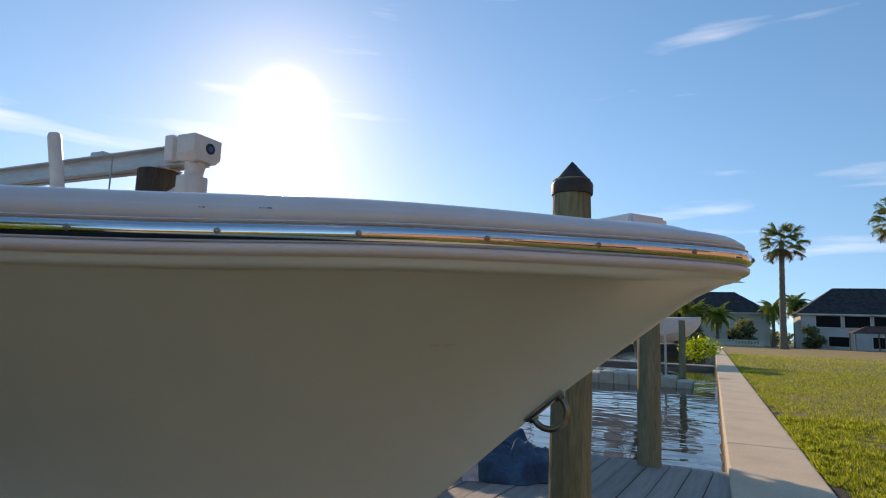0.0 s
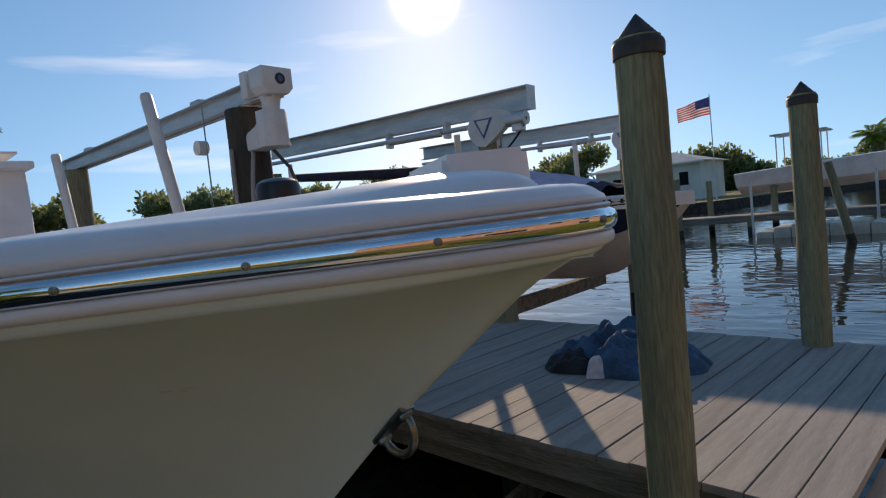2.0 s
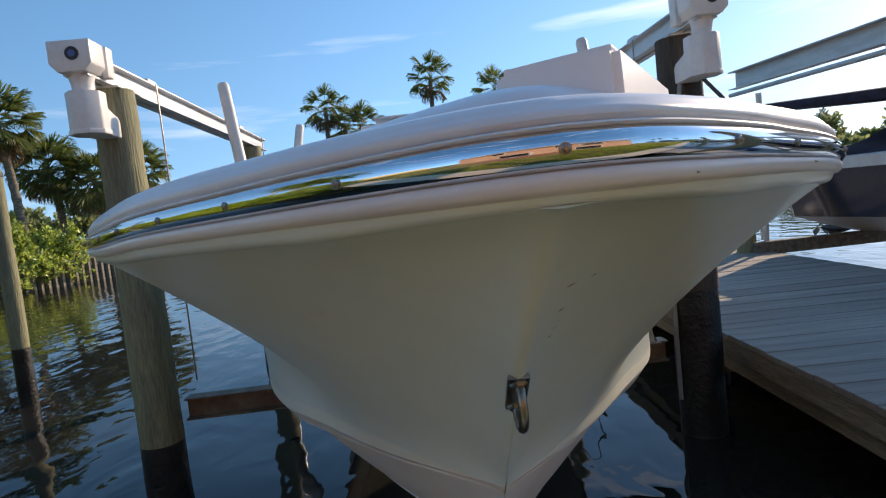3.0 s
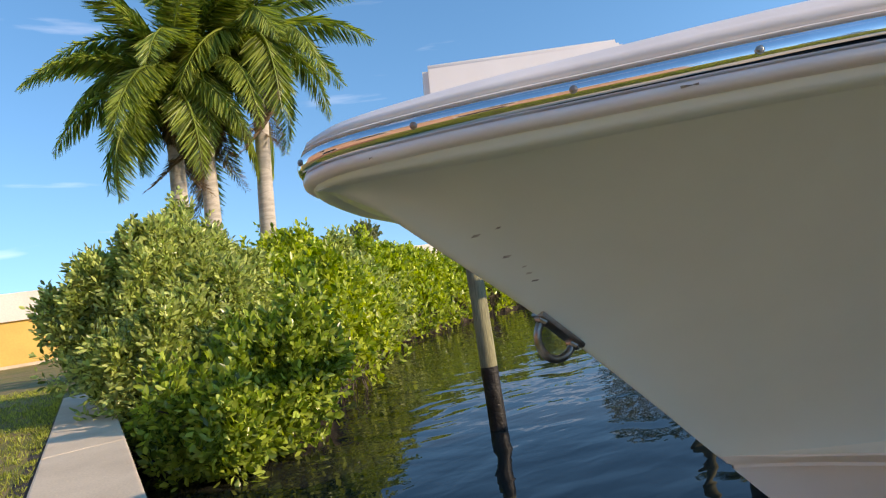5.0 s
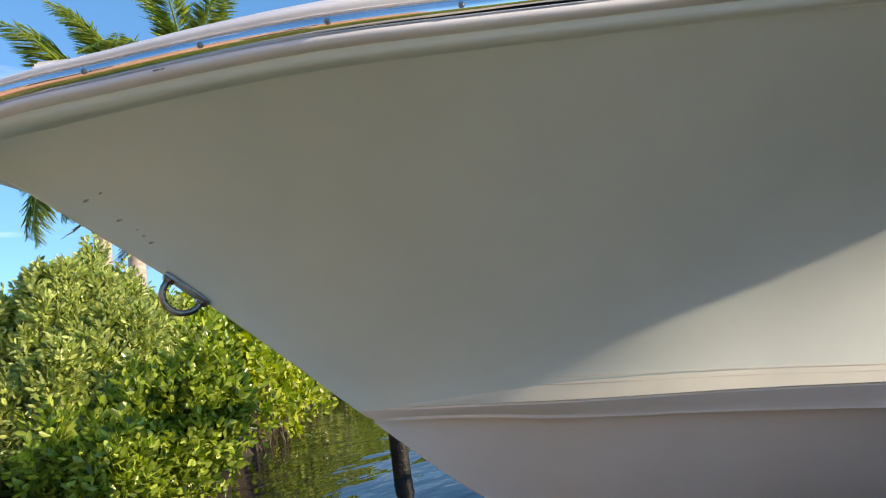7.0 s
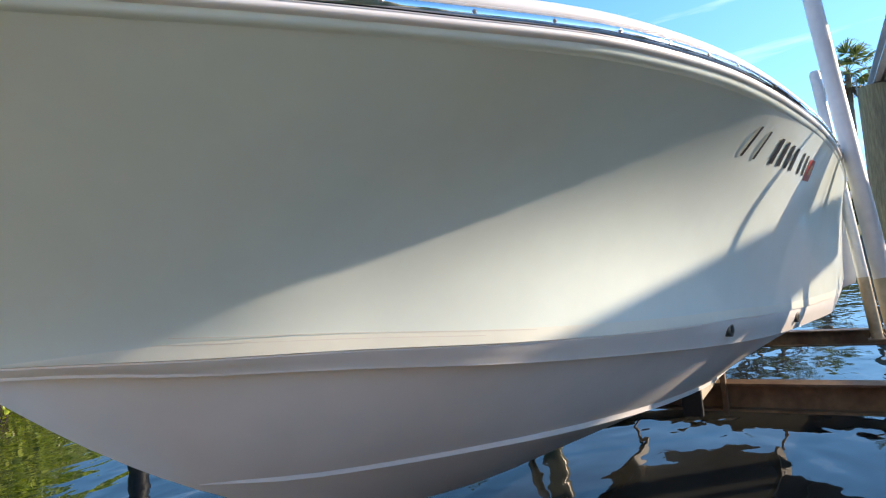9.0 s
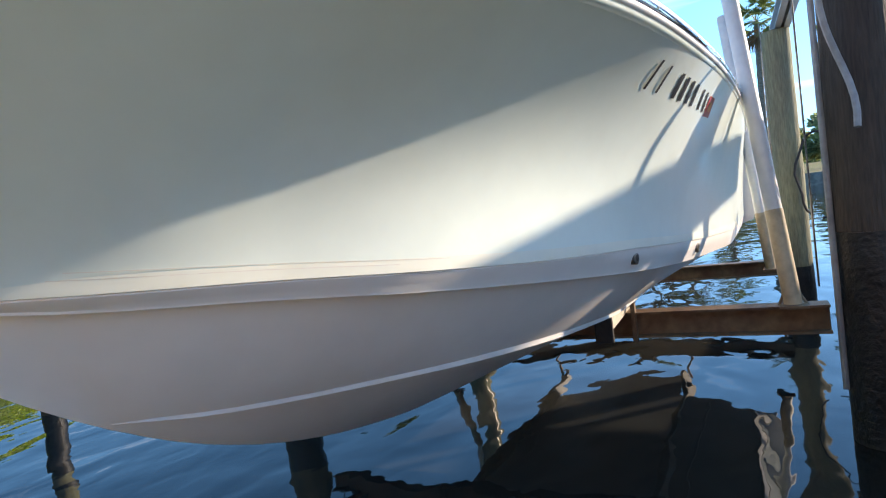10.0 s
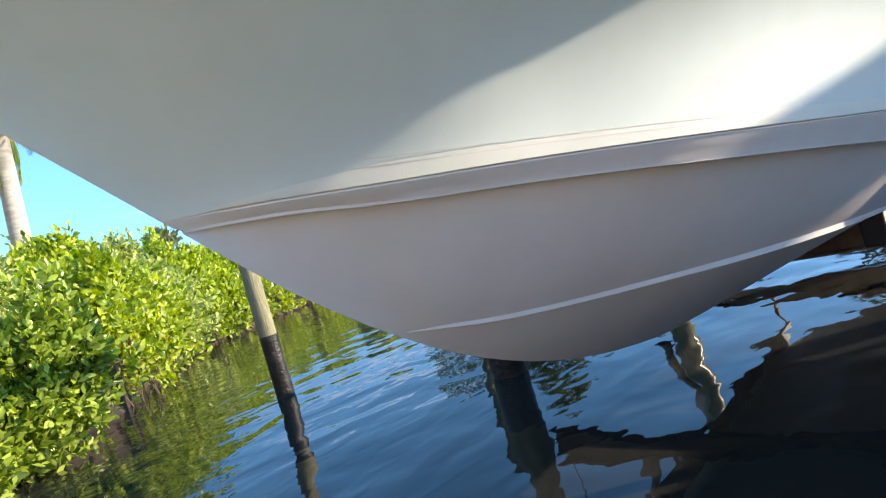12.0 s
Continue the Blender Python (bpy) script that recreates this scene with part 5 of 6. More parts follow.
def pinnate_frond(name, length, droop, mat, seed, leaf=0.55):
    """One feather frond along +x, arching down, with its leaflets."""
    rng = np.random.default_rng(seed)
    n = 84
    t = np.linspace(0.08, 1, n)
    px = length * (t - 0.16 * droop * t ** 3)
    pz = length * (0.32 * t - (0.42 + 0.55 * droop) * t ** 2.2)
    ribs = np.stack([px, 0 * t, pz], 1)
    tan = np.gradient(ribs, axis=0)
    tan /= np.linalg.norm(tan, axis=1, keepdims=True)
    c, d, sz = [], [], []
    for i in range(n):
        for s in (-1, 1):
            for _ in range(2):
                c.append(ribs[i])
                d.append(tan[i] * 0.55 + np.array([0, s * 0.8, -0.5 - 0.45 * rng.random()]) + rng.normal(size=3) * 0.12)
                sz.append(leaf * (math.sin(math.pi * (0.12 + 0.83 * t[i])) ** 0.7) * rng.uniform(0.8, 1.1))
    ob = leaf_mesh(name, c, d, sz, 0.030, mat, None, "", seed, 0.05)
    bm = tube([tuple(q) for q in ribs[::9]], [0.035 - 0.03 * k / 9 for k in range(len(ribs[::9]))], 6)
    me2 = bpy.data.meshes.new("rib")
    bm.to_mesh(me2)
    bm.free()
    bm = bmesh.new()
    bm.from_mesh(ob.data)
    bm.from_mesh(me2)
    bm.to_mesh(ob.data)
    bm.free()
    return ob


def fan_frond(name, mat, seed, stalk=0.9, blade=0.8):
    """One fan frond along +x: a stalk and a round pleated blade."""
    rng = np.random.default_rng(seed)
    c, d, sz = [], [], []
    hub = np.array([stalk, 0, -0.10 * stalk])
    for a in np.linspace(-105, 105, 30):
        c.append(hub)
        d.append(np.array([math.cos(radians(a)), math.sin(radians(a)), -0.25 - 0.15 * abs(a) / 100 + rng.normal() * 0.07]))
        sz.append(blade * (1 - 0.28 * abs(a) / 105) * rng.uniform(0.85, 1.05))
        tip = hub + np.array([math.cos(radians(a)), math.sin(radians(a)), -0.3]) * blade * 0.7
        c.append(tip)
        d.append(np.array([math.cos(radians(a)) * 0.5, math.sin(radians(a)) * 0.5, -0.8 - 0.4 * rng.random()]))
        sz.append(blade * 0.34)
    ob = leaf_mesh(name, c, d, sz, 0.055, mat, None, "", seed, 0.06)
    bm = bmesh.new()
    bm.from_mesh(ob.data)
    me2 = bpy.data.meshes.new("stalk")
    b2 = tube([(0, 0, 0), (stalk * 0.5, 0, 0.04), tuple(hub)], [0.022, 0.016, 0.01], 5)
    b2.to_mesh(me2)
    b2.free()
    bm.from_mesh(me2)
    bm.to_mesh(ob.data)
    bm.free()
    return ob


def palm(name, label, x, y, z, height, fronds, count, scale, trunk_r, bark, seed, dead=None, lean=(0, 0), shaft=0.0, low=-50, high=75, rings=0.0, group=""):
    ob = thing(name, label, "palm tree", group, (x, y, z))
    r = random.Random(seed)
    n = 26
    pts, rr = [], []
    for i in range(n + 1):
        t = i / n
        pts.append((lean[0] * t ** 1.6, lean[1] * t ** 1.6, (height - shaft) * t))
        flare = 1 + 0.5 * math.exp(-t * 14)
        rr.append(trunk_r * flare * (1 - 0.28 * t) * (1 + (rings * (1 if i % 2 else -1))))
    part("trunk", tube(pts, rr, 14), bark, ob, "", True)
    top = Vector(pts[-1])
    if shaft:
        part("crownshaft", tube([top, top + Vector((0, 0, shaft * 0.4)), top + Vector((0, 0, shaft))], [trunk_r * 0.80, trunk_r * 0.72, trunk_r * 0.35], 14), M_shaft, ob, "smooth green crownshaft", True)
        top = top + Vector((0, 0, shaft))
    for i in range(count):
        a = 360 * (i * 0.381966) + r.uniform(-14, 14)
        e = high + (low - high) * (i / (count - 1)) ** 0.9 + r.uniform(-7, 7)
        src = fronds[i % len(fronds)]
        if dead and i >= count - dead[1]:
            src = dead[0]
        m = Matrix.Translation(top) @ Matrix.Rotation(radians(a), 4, "Z") @ Matrix.Rotation(radians(-e), 4, "Y") @ Matrix.Rotation(radians(r.uniform(-20, 20)), 4, "X") @ Matrix.Scale(scale * r.uniform(0.88, 1.08), 4)
        share("frond", src, ob, m)
    return ob


F_roy = [pinnate_frond("frond", 2.6, d, M_frond, 60 + i, 0.70) for i, d in enumerate((0.35, 0.6, 0.9))]
F_roy_dead = pinnate_frond("frond", 2.4, 1.3, M_frond_dead, 66, 0.5)
F_fan = [fan_frond("frond", M_fan, 70 + i) for i in range(3)]
F_fan_dead = fan_frond("frond", M_frond_dead, 76)
seeds = F_roy + [F_roy_dead] + F_fan + [F_fan_dead]

for x, y, h, lx, s in ((-1.9, -14.2, 6.6, -0.10, 1), (-2.6, -14.3, 7.2, -0.15, 2), (-3.75, -13.9, 7.9, -0.35, 3)):
    palm("royal_palm", "royal palm with a pale smooth trunk and drooping feather fronds", x, y, -0.05, h, F_roy, 26, 1.14, 0.23, M_royal, 80 + s, (F_roy_dead, 4), (lx, 0.2), 1.3, -66, 78, group="royal palms")
for x, y, h, s, r_ in ((8.3, 89.0, 14.3, 1, 0.42), (20.5, 86.0, 16.2, 2, 0.40), (26.6, 80.0, 15.2, 3, 0.4)):
    palm("fan_palm", "tall fan palm with a rough trunk standing on the lawn", x, y, -0.05, h, F_fan, 27, 1.95, r_, M_bark, 90 + s, (F_fan_dead, 6), (0.2, 0.1), 0, -55, 80, 0.06, "lawn palms")
for x, y, h, s in ((-66, 4.4, 14.2, 1), (-66, 11.4, 12.2, 2), (-66, -7.4, 11.8, 3), (-68, -5.6, 10.0, 4), (-66, -3.7, 9.6, 5), (-66, 0.5, 6.5, 6)):
    palm("fan_palm", "tall fan palm behind the far bank", x, y, 0.9, h, F_fan, 22, 1.75, 0.32, M_bark, 100 + s, (F_fan_dead, 5), (0.3, 0.2), 0, -55, 80, 0.06, "far bank palms")
for x, y, h, s in ((-29.5, -20.5, 6.0, 1), (-29.0, -18.0, 7.2, 2), (-32.5, -18.0, 5.2, 3), (-33.0, -16.0, 4.4, 4), (-36.0, -15.0, 5.0, 5)):
    palm("cabbage_palm", "cabbage palm behind the mangroves", x, y, -0.05, h, F_fan, 44, 1.25, 0.22, M_bark, 110 + s, (F_fan_dead, 5), (0.4, -0.3), 0, -60, 75, 0.08, "bank palms")
for x, y, h, s in ((9.5, 118, 6.5, 1), (0.5, 112, 5.0, 2), (-6, 110, 7.0, 3), (-9, 108, 6.4, 4), (13.5, 124, 8.0, 5), (-3.2, 112, 5.6, 6)):
    palm("date_palm", "bushy feather palm by the far houses", x, y, -0.05, h, F_roy, 26, 1.15, 0.3, M_bark, 120 + s, None, (0.1, 0), 0, -45, 70, 0.05, "house palms")
for ob in seeds:
    bpy.data.objects.remove(ob)


def tree(x, y, z, h, r, seed, leaves=1500, size=0.5, label="broad dark tree in the far tree line", mat=None):
    ob = thing("tree", label, "tree", "far trees", (x, y, z))
    rng = np.random.default_rng(seed)
    rr = random.Random(seed)
    blobs = []
    for i in range(9):
        a = rr.uniform(0, 6.28)
        blobs.append((math.cos(a) * r * rr.uniform(0.1, 0.75), math.sin(a) * r * rr.uniform(0.1, 0.75), h * rr.uniform(0.12, 0.88), r * rr.uniform(0.22, 0.5), r * rr.uniform(0.22, 0.5), h * rr.uniform(0.08, 0.17)))
    c, d = clump_points(rng, blobs, leaves // 36, 6, size * 0.7)
    leaf_mesh("crown", c, d, rng.uniform(0.7, 1.3, len(c)) * size, 0.32, mat or M_tree, ob, "", seed)
    part("trunk", tube([(0, 0, 0), (0.1, 0, h * 0.3), (0.2, 0.1, h * 0.6)], [0.05 * h, 0.035 * h, 0.015 * h], 9), M_bark, ob, "", True)
    for b in blobs[:4]:
        part("limb", tube([(0.1, 0, h * 0.3), (b[0] * 0.5, b[1] * 0.5, b[2] * 0.75), (b[0], b[1], b[2])], [0.02 * h, 0.013 * h, 0.005 * h], 6), M_bark, ob, "", True)
    return ob


rt = random.Random(12)
for i in range(30):
    a = 66 - i * 1.8
    dist = 150 + rt.uniform(-10, 25)
    hh = dist * math.tan(radians(rt.choice((2.2, 2.8, 3.4, 4.2, 5.2)) + rt.uniform(-0.3, 0.4)))
    tree(-math.sin(radians(a)) * dist, math.cos(radians(a)) * dist, -0.05, hh, hh * 0.75, 200 + i, 2600, 0.95)
for i in range(14):
    a = 74 + i * 3.9
    dist = 120 + rt.uniform(-5, 20)
    hh = dist * math.tan(radians(rt.uniform(3.0, 4.6)))
    tree(-math.sin(radians(a)) * dist, math.cos(radians(a)) * dist, 1.0 if math.cos(radians(a)) * dist > -18 else -0.05, hh, hh * 0.7, 260 + i, 2200, 0.85)
woods, rw = [], random.Random(31)
for i in range(150):
    a = radians(88 - i * 0.62 + rw.uniform(-0.3, 0.3))
    dist = 165 + rw.uniform(-8, 20)
    hh = 1.6 + 4.2 * abs(noise.noise((i * 0.11, 3.0, 1.0))) + rw.uniform(0, 1.2)
    woods.append((-math.sin(a) * dist, math.cos(a) * dist, hh * 0.55, rw.uniform(2.5, 5.0), rw.uniform(2.5, 5.0), hh * 0.6))
wc, wd = clump_points(np.random.default_rng(8), woods, 60, 6, 0.7)
tagged(leaf_mesh("woods", wc, wd, np.random.default_rng(9).uniform(0.6, 1.3, len(wc)), 0.32, M_tree, None, "", 8), "distant low green woods beyond the water", "woods", kind="stuff")
tree(-27.0, -22.0, -0.05, 7.4, 3.8, 301, 6500, 0.15, "thin-leaved grey-green tree behind the mangroves", M_thin)
tree(-13.0, -31.0, -0.05, 5.2, 2.2, 302, 2200, 0.3, "small round tree by the wall")

for x, y, hh, s_ in ((-4.5, 108, 5.0, 1), (-9.5, 110, 6.2, 2), (-14.5, 112, 5.0, 3), (4.5, 113, 4.2, 4), (14.5, 112, 3.4, 5), (-19, 112, 5.6, 6)):
    tree(x, y, -0.05, hh, hh * 0.6, 320 + s_, 2400, 0.42, "leafy green tree beside the far house")
shrub("hedge_bush", "small bright green bush behind the seawall", [(-1.0, 45.0, 0.3, 1.3, 1.2, 0.75)], (-1.0, 45.0, -0.6, 1.0), 260, 5, 0.16, 0.2, M_mangrove, 77, 0.3, 4)

# ---- lawn grass ----
rng = np.random.default_rng(21)
def grass(name, x0, x1, y0, y1, n, h0, h1, fade):
    """Blades that thin out towards the far edge of the patch."""
    c = np.stack([x0 + (x1 - x0) * rng.random(n) ** fade, rng.uniform(y0, y1, n), np.full(n, -0.03)], 1)
    tuft = np.array([0.45 * noise.noise((q[0] * 0.9, q[1] * 0.9, 2.0)) + 0.9 * noise.noise((q[0] * 6.0, q[1] * 6.0, 7.0)) for q in c])
    keep = 0.8 * tuft + rng.normal(size=n) * 0.11 > -0.25
    c, tuft = c[keep], tuft[keep]
    d = np.stack([rng.normal(size=len(c)) * 0.55, rng.normal(size=len(c)) * 0.55, np.ones(len(c))], 1)
    ob = leaf_mesh(name, c, d, rng.uniform(h0, h1, len(c)) * np.clip(0.95 + 1.25 * tuft, 0.40, 1.8), 0.07, M_grass, None, "", 5, 0.1)
    return tagged(ob, "short green lawn grass with dry tips", "grass", kind="stuff")


grass("grass", 0.72, 9.0, -2.0, 9.0, 280000, 0.025, 0.065, 1.5)
grass("grass", 0.72, 14.0, 9.0, 25.0, 130000, 0.025, 0.06, 1.3)
grass("grass", 0.72, 24.0, 25.0, 48.0, 45000, 0.05, 0.10, 1.2)
grass("grass", 0.72, 8.0, -16.0, -2.0, 60000, 0.02, 0.06, 1.6)

# ---- buildings ----
def house(x, y, w, d, floors, roof_h, label, wall, roof, windows, seed):
    ob = thing("house", label, "house", "far houses", (x, y, -0.05))
    h = 2.9 * floors
    part("wall", boxes((0, 0, h / 2), (w, d, h)), wall, ob)
    bm = bmesh.new()
    o = 0.7
    b4 = [bm.verts.new(p) for p in ((-w / 2 - o, -d / 2 - o, h), (w / 2 + o, -d / 2 - o, h), (w / 2 + o, d / 2 + o, h), (-w / 2 - o, d / 2 + o, h))]
    rl = max(0.5, (w - d) / 2)
    t2 = [bm.verts.new((-rl, 0, h + roof_h)), bm.verts.new((rl, 0, h + roof_h))]
    bm.faces.new((b4[0], b4[1], t2[1], t2[0]))
    bm.faces.new((b4[2], b4[3], t2[0], t2[1]))
    bm.faces.new((b4[1], b4[2], t2[1]))
    bm.faces.new((b4[3], b4[0], t2[0]))
    bm.faces.new(b4[::-1])
    part("roof", bm, roof, ob, "hipped roof")
    part("fascia", boxes((0, -d / 2 - o, h - 0.1), (w + 2 * o, 0.06, 0.22)), M_stucco, ob)
    for wx, wz, ww, wh in windows:
        win = part("window", boxes((wx, -d / 2 - 0.01, wz), (ww, 0.06, wh)), M_glass, ob, "dark window opening")
        for fx in (-ww / 2, ww / 2):
            part("frame", boxes((wx + fx, -d / 2 - 0.05, wz), (0.14, 0.08, wh + 0.14)), M_stucco, win)
        for fz in (-wh / 2, wh / 2):
            part("frame", boxes((wx, -d / 2 - 0.05, wz + fz), (ww + 0.14, 0.08, 0.14)), M_stucco, win)
    return ob


house(-0.2, 128, 19.0, 11.0, 2.1, 4.2, "two-storey pale stucco house with a dark hip roof", M_stucco, M_roof, [(-6.4, 4.6, 3.4, 2.4), (-6.4, 1.6, 3.4, 2.2), (1.5, 5.0, 1.0, 1.2), (4.8, 4.6, 0.9, 1.2), (3.0, 1.4, 1.2, 1.4)], 1)
house(22.6, 120, 18.5, 11.0, 2, 4.7, "two-storey grey house with a screened upper porch", M_stucco_grey, M_roof, [(-5.4, 4.55, 3.6, 2.0), (-1.4, 4.55, 3.6, 2.0), (2.6, 4.55, 3.6, 2.0), (6.6, 4.55, 3.6, 2.0), (-4.0, 1.3, 3.0, 1.7), (3.0, 1.3, 5.0, 1.9)], 2)
house(-28.5, 75.0, 13.0, 9.0, 1.55, 1.6, "single-storey white house with a low roof across the water", M_stucco, M_stucco_grey, [(-3.5, 2.6, 1.6, 1.7), (1.5, 2.6, 1.8, 1.7), (4.6, 2.6, 1.2, 1.7)], 5)
house(44.0, 118, 14.0, 10.0, 2, 3.0, "two-storey pale house with a dark roof", M_stucco, M_roof, [(-4, 4.4, 1.6, 1.5), (0, 4.4, 1.6, 1.5), (4, 4.4, 1.6, 1.5)], 3)
near_house = house(17.0, 1.0, 30.0, 12.0, 2, 3.4, "two-storey tan house with a terracotta roof on the lawn", M_tan, M_roof_tile, [(-7, 4.4, 2.0, 1.5), (0, 4.4, 2.4, 1.5), (7, 4.4, 2.0, 1.5), (-6, 1.2, 3.0, 2.2), (5, 1.2, 3.4, 2.2)], 4)
near_house.rotation_euler = (0, 0, radians(-90))
for x, y in ((22.0, 103.0), (33.0, 101.0)):
    gz = thing("boat_shelter", "open boat shelter with a low red-brown hip roof", "shelter", "boat shelters", (x, y, -0.05))
    bm = bmesh.new()
    q = [bm.verts.new(p) for p in ((-4, -2.2, 2.6), (4, -2.2, 2.6), (4, 2.2, 2.6), (-4, 2.2, 2.6))]
    t = [bm.verts.new((-1.8, 0, 3.7)), bm.verts.new((1.8, 0, 3.7))]
    bm.faces.new((q[0], q[1], t[1], t[0]))
    bm.faces.new((q[2], q[3], t[0], t[1]))
    bm.faces.new((q[1], q[2], t[1]))
    bm.faces.new((q[3], q[0], t[0]))
    bm.faces.new(q[::-1])
    part("roof", bm, M_roof_red, gz)
    for px in (-3.6, 0, 3.6):
        for py in (-1.9, 1.9):
            part("post", boxes((px, py, 1.3), (0.16, 0.16, 2.6)), M_beam_wood, gz)
tagged(part("road", boxes((20, 108.5, -0.02), (120, 7, 0.02)), M_asphalt), "grey road beyond the lawn", kind="structure")

# low commercial building behind the mangroves
shop = thing("building", "long low building with an ochre wall and white parapet", "building", at=(-15.0, -37.5, -0.05))
part("wall", boxes((19.0, 0, 1.15), (26, 4.0, 2.3)), M_ochre, shop, "ochre painted wall")
part("wall", boxes((-13.0, 0, 1.15), (38, 4.0, 2.3)), M_stucco, shop, "white painted wall")
part("parapet", boxes((0, 0.02, 3.0), (64.3, 4.3, 1.4), 0.02), M_stucco, shop, "white parapet")
part("kerb", boxes((0, 2.3, 0.08), (64, 0.3, 0.16)), M_concrete, shop)
for x, w in ((-3, 2.0), (13.5, 1.2), (-20, 3.0)):
    part("roof_unit", boxes((x, -0.5, 3.95), (w, 1.2, 0.5), 0.03), M_stucco, shop, "boxy rooftop unit")

# ---- flag ----
pole = thing("flagpole", "striped flag on a white pole", "flag", at=(-15.95, 55.0, -0.03))
part("pole", tube([(0, 0, 0), (0, 0, 9.45)], [0.06, 0.035], 10), M_pvc, pole, "", True)
fl_v, fl_f, fl_i = [], [], []
for i in range(13):
    for k in range(14):
        x = -2.85 * i / 12
        fl_v.append((x, 0.14 * math.sin(i * 0.9 + k * 0.15), 9.2 - 1.55 * k / 13 * (1 - 0.2 * i / 12) - 0.62 * (i / 12) ** 1.2))
for i in range(12):
    for k in range(13):
        fl_f.append((i * 14 + k, (i + 1) * 14 + k, (i + 1) * 14 + k + 1, i * 14 + k + 1))
        fl_i.append(2 if (k < 7 and i < 5) else k % 2)
link_mesh("flag", fl_v, fl_f, M_flag_r, pole, "red and white striped flag with a blue corner", mats=[M_flag_r, M_flag_w, M_flag_b], idx=fl_i)

# ---- second dock, floating platform and boat beyond ----
dock2 = thing("dock", "dark timber dock across the water", "dock", at=(0, 26.5, 0))
part("deck", boxes((-4.8, 0, -0.12), (9.4, 1.6, 0.10)), M_deck, dock2)
part("edge_beam", boxes((-4.8, -0.82, -0.22), (9.4, 0.08, 0.26)), M_beam_wood, dock2)
for x, y, t in ((-9.0, 25.7, 1.7), (-8.2, 27.4, 1.5), (-6.2, 25.8, -0.1), (-1.25, 24.6, 1.75), (-5.6, 27.3, 1.2)):
    pile(x, y, t, 0.13, "dark timber dock piling", cap_on=False, group="far dock piles")
pile(-1.93, 20.2, 1.62, 0.12, "leaning old dark timber piling", cap_on=False, lean=(-0.20, 0.0), group="far dock piles")
flo = thing("floating_dock", "pale moulded drive-on floating platform", "floating dock", at=(-3.1, 23.6, WATER))
for i in range(8):
    hgt = (0.24, 0.38, 0.46, 0.44, 0.43, 0.46, 0.38, 0.24)[i]
    part("float_section", boxes((-1.97 + 0.565 * i, 0, hgt / 2 - 0.1), (0.562, 1.5, hgt + 0.2), 0.09), M_float, flo, "", True)
boat3 = thing("boat", "white fishing boat resting on a lift beyond the dock", "boat", at=(-0.6, 28.0, 0.75))
r3 = []
for i in range(26):
    u = 6.4 * (i / 25) ** 1.5
    w = 1.15 * (1 - math.exp(-u / 0.8))
    kz = 0.0 + 0.95 * math.exp(-u / 0.6)
    r3.append([(-u, w * 0.75 * t, kz + 0.35 * t) for t in (0, 0.33, 0.66, 1)] + [(-u, w * (0.75 + 0.25 * t), kz + 0.35 + (1.22 - 0.05 * u - kz - 0.35) * t) for t in (0.33, 0.66, 1)] + [(-u, w * 0.8, 1.25 - 0.05 * u)])
loft("hull", r3, M_gel, boat3, "white hull")
part("console", boxes((-3.8, 0, 1.5), (0.8, 0.8, 1.2), 0.05), M_gel, boat3)
part("canopy", boxes((-4.0, 0, 2.35), (2.0, 1.7, 0.07), 0.02), M_alu, boat3, "pale hard top")
for xx in (-3.2, -4.8):
    for yy in (-0.75, 0.75):
        part("canopy_leg", tube([(xx, yy, 1.0), (xx, yy, 2.35)], 0.025, 8), M_alu, boat3)
for x, y in ((-1.9, 24.9), (-5.9, 24.9)):
    gp = thing("guide_post", "slim white pvc guide post in the water", "guide post", "far guide posts", (x, y, WATER))
    part("tube", tube([(0, 0, -0.6), (0, 0, 2.1)], 0.045, 12), M_pvc, gp, "", True)

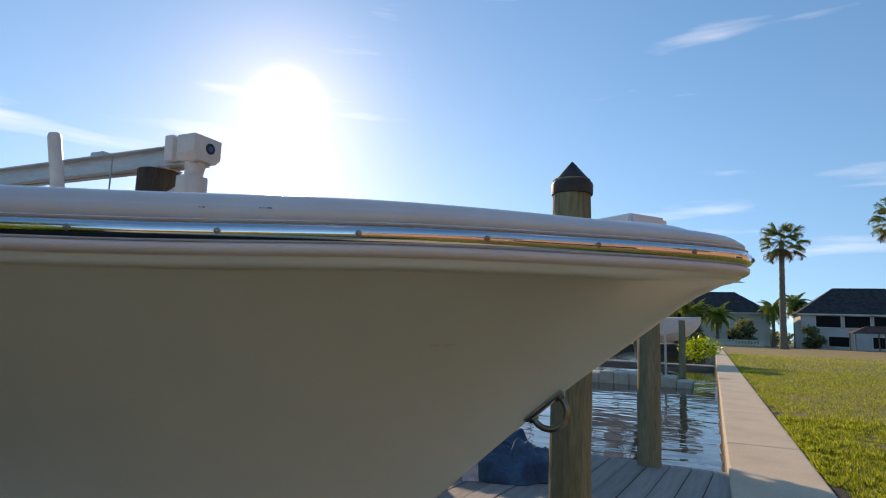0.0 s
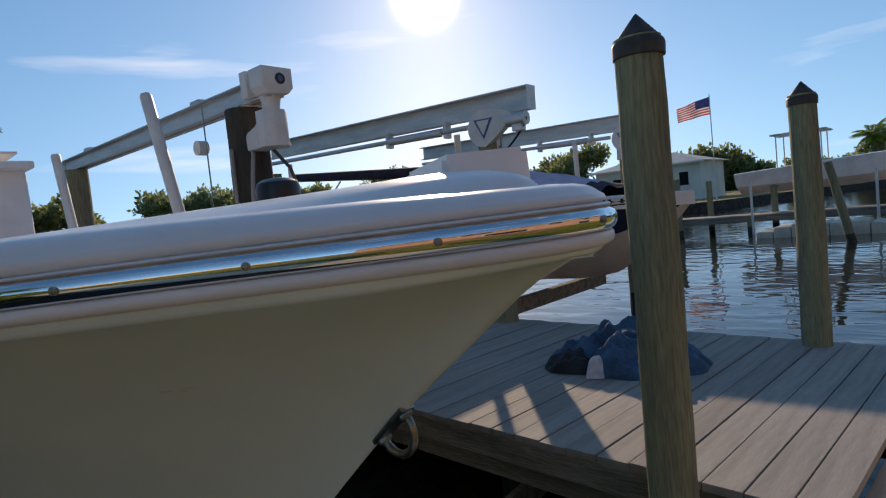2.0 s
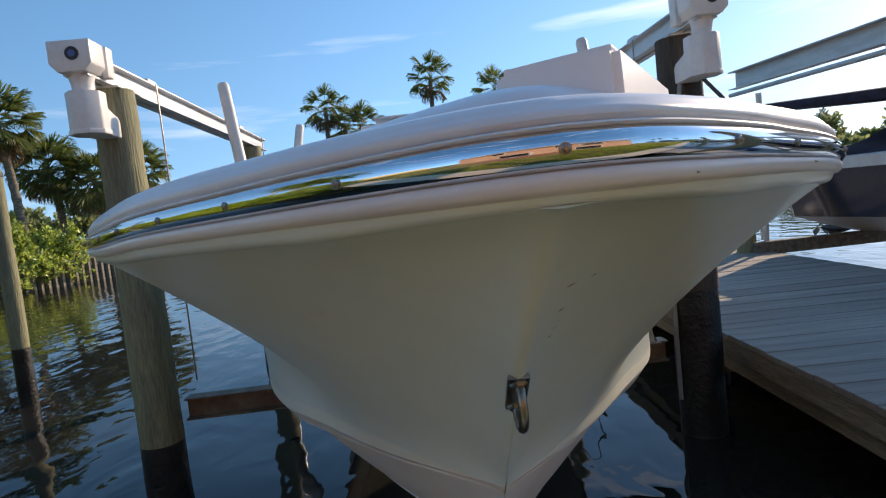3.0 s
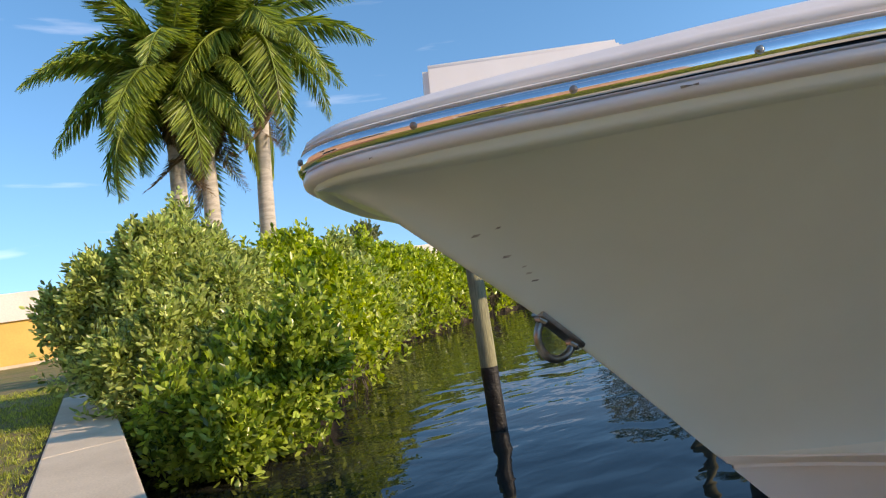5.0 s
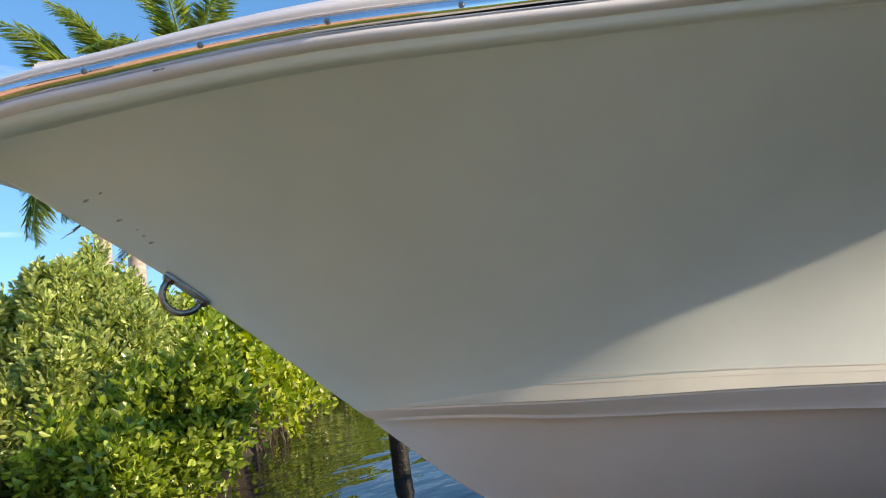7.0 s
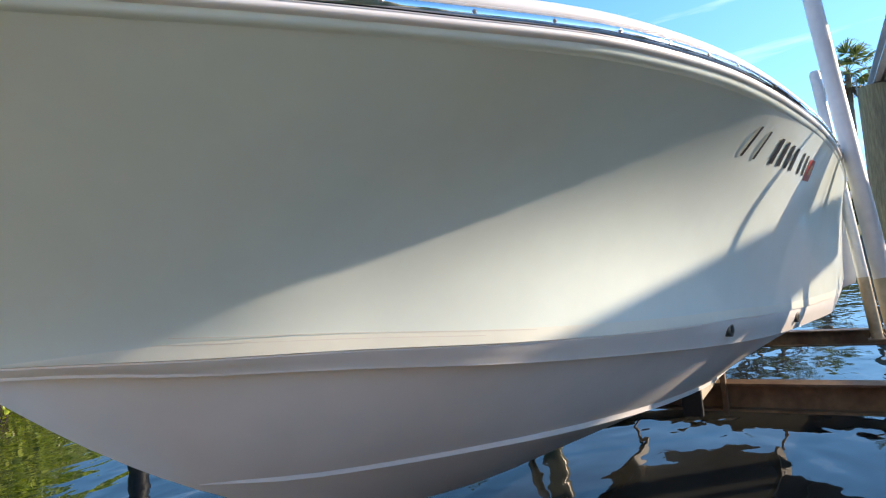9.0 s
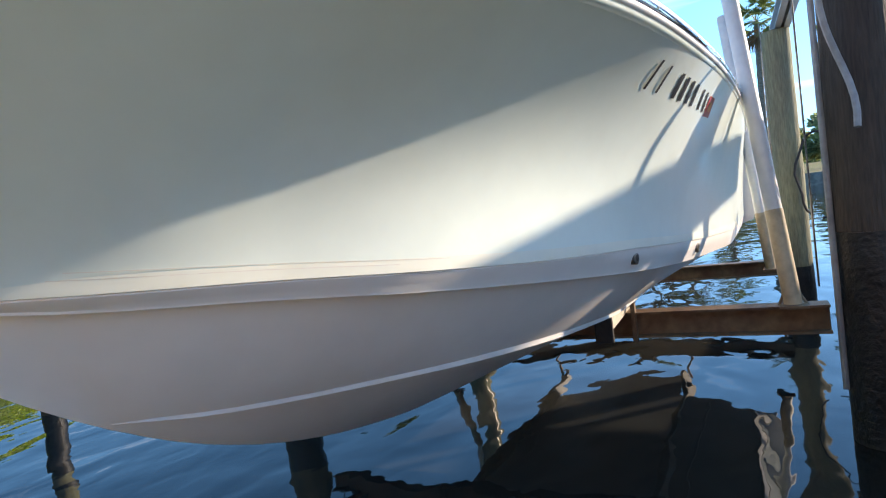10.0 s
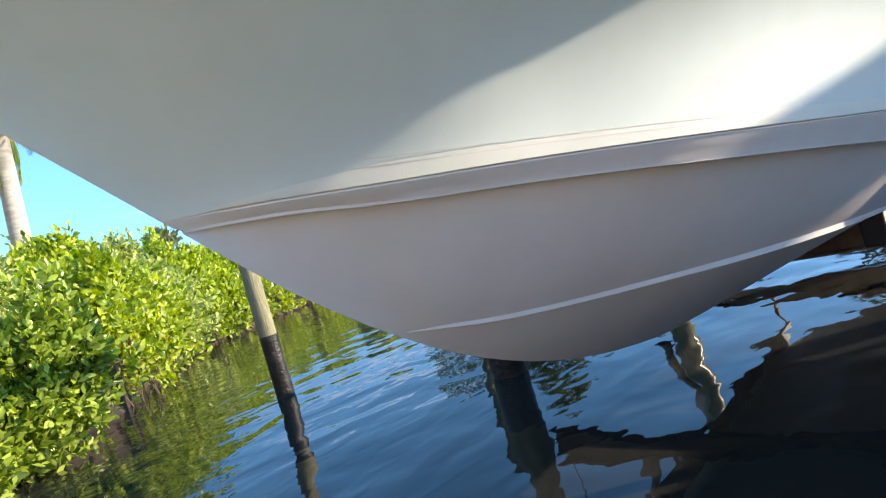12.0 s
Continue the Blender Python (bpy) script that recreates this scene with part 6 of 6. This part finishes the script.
# ---- timber bulkhead at the end of the mangroves ----
bulk = thing("bulkhead", "dark timber bulkhead of upright posts by the bank", "bulkhead", at=(0, 0, 0))
post = None
for i in range(34):
    t = i / 33
    m = Matrix.Translation((-24 - 10 * t, -18.35 + 5.0 * t, -0.45 + 0.04 * math.sin(i * 7.3)))
    if post is None:
        post = part("post", boxes((0, 0, 0), (0.24, 0.16, 1.5), 0.01), M_beam_wood, bulk)
        post.matrix_local = m
    else:
        share("post", post, bulk, m)
part("rail", boxes((-29, -15.95, 0.33), (11.2, 0.2, 0.1), 0.01, Euler((0, 0, radians(-26.6))).to_matrix()), M_beam_wood, bulk)

# ---- white fence by the far houses ----
fence = thing("fence", "low white picket fence before the far house", "fence", at=(-1.0, 104.0, -0.05))
for z in (0.35, 0.95):
    part("fence_rail", boxes((4.0, 0, z), (8.0, 0.05, 0.09)), M_stucco, fence)
picket = part("picket", boxes((0, -0.05, 0.55), (0.10, 0.03, 1.1)), M_stucco, fence)
for i in range(1, 40):
    share("picket", picket, fence, Matrix.Translation((0.205 * i, 0, 0)))

# ---- ladder and hose at the dock end ----
ladder = thing("dock_ladder", "white tube swim ladder rails at the dock end", "ladder", at=(-10.2, 5.9, DECK))
for dy in (0.0, 0.42):
    part("rail", tube([(0, dy, -0.9), (0, dy, 0.55), (0.05, dy, 0.75), (0.16, dy, 0.86), (0.28, dy, 0.80), (0.34, dy, 0.62), (0.34, dy, 0.0)], 0.022, 10), M_pvc, ladder, "", True)
for z in (-0.25, -0.5):
    part("rung", tube([(0, 0, z), (0, 0.42, z)], 0.018, 8), M_pvc, ladder, "", True)
hose = thing("hose", "black water hose hanging in a loop beside the dock piling", "hose", at=(-7.62, 2.18, 0.0))
part("coil", tube([(0, 0.06 + 0.20 * math.sin(radians(a)) * (1 + 0.1 * math.sin(a)), 0.62 - 0.46 * math.cos(radians(a))) for a in range(0, 350, 14)], 0.013, 8), M_rubber, hose, "", True)
fender = thing("fender", "round white boat fender lying on the dock", "fender", at=(-9.3, 5.0, DECK + 0.115))
fb = bmesh.new()
bmesh.ops.create_uvsphere(fb, u_segments=18, v_segments=12, radius=0.115)
for v in fb.verts:
    v.co.x *= 1.6
part("body", fb, M_pvc, fender, "", True)
part("eyelet", tube([(0.17, 0, 0), (0.215, 0, 0)], [0.03, 0.02], 10), M_rubber, fender)

tagged(part("patio", boxes((7.0, -2.6, -0.01), (6.5, 7.0, 0.05), 0.01), M_paver), "terracotta paver patio on the lawn", kind="structure")
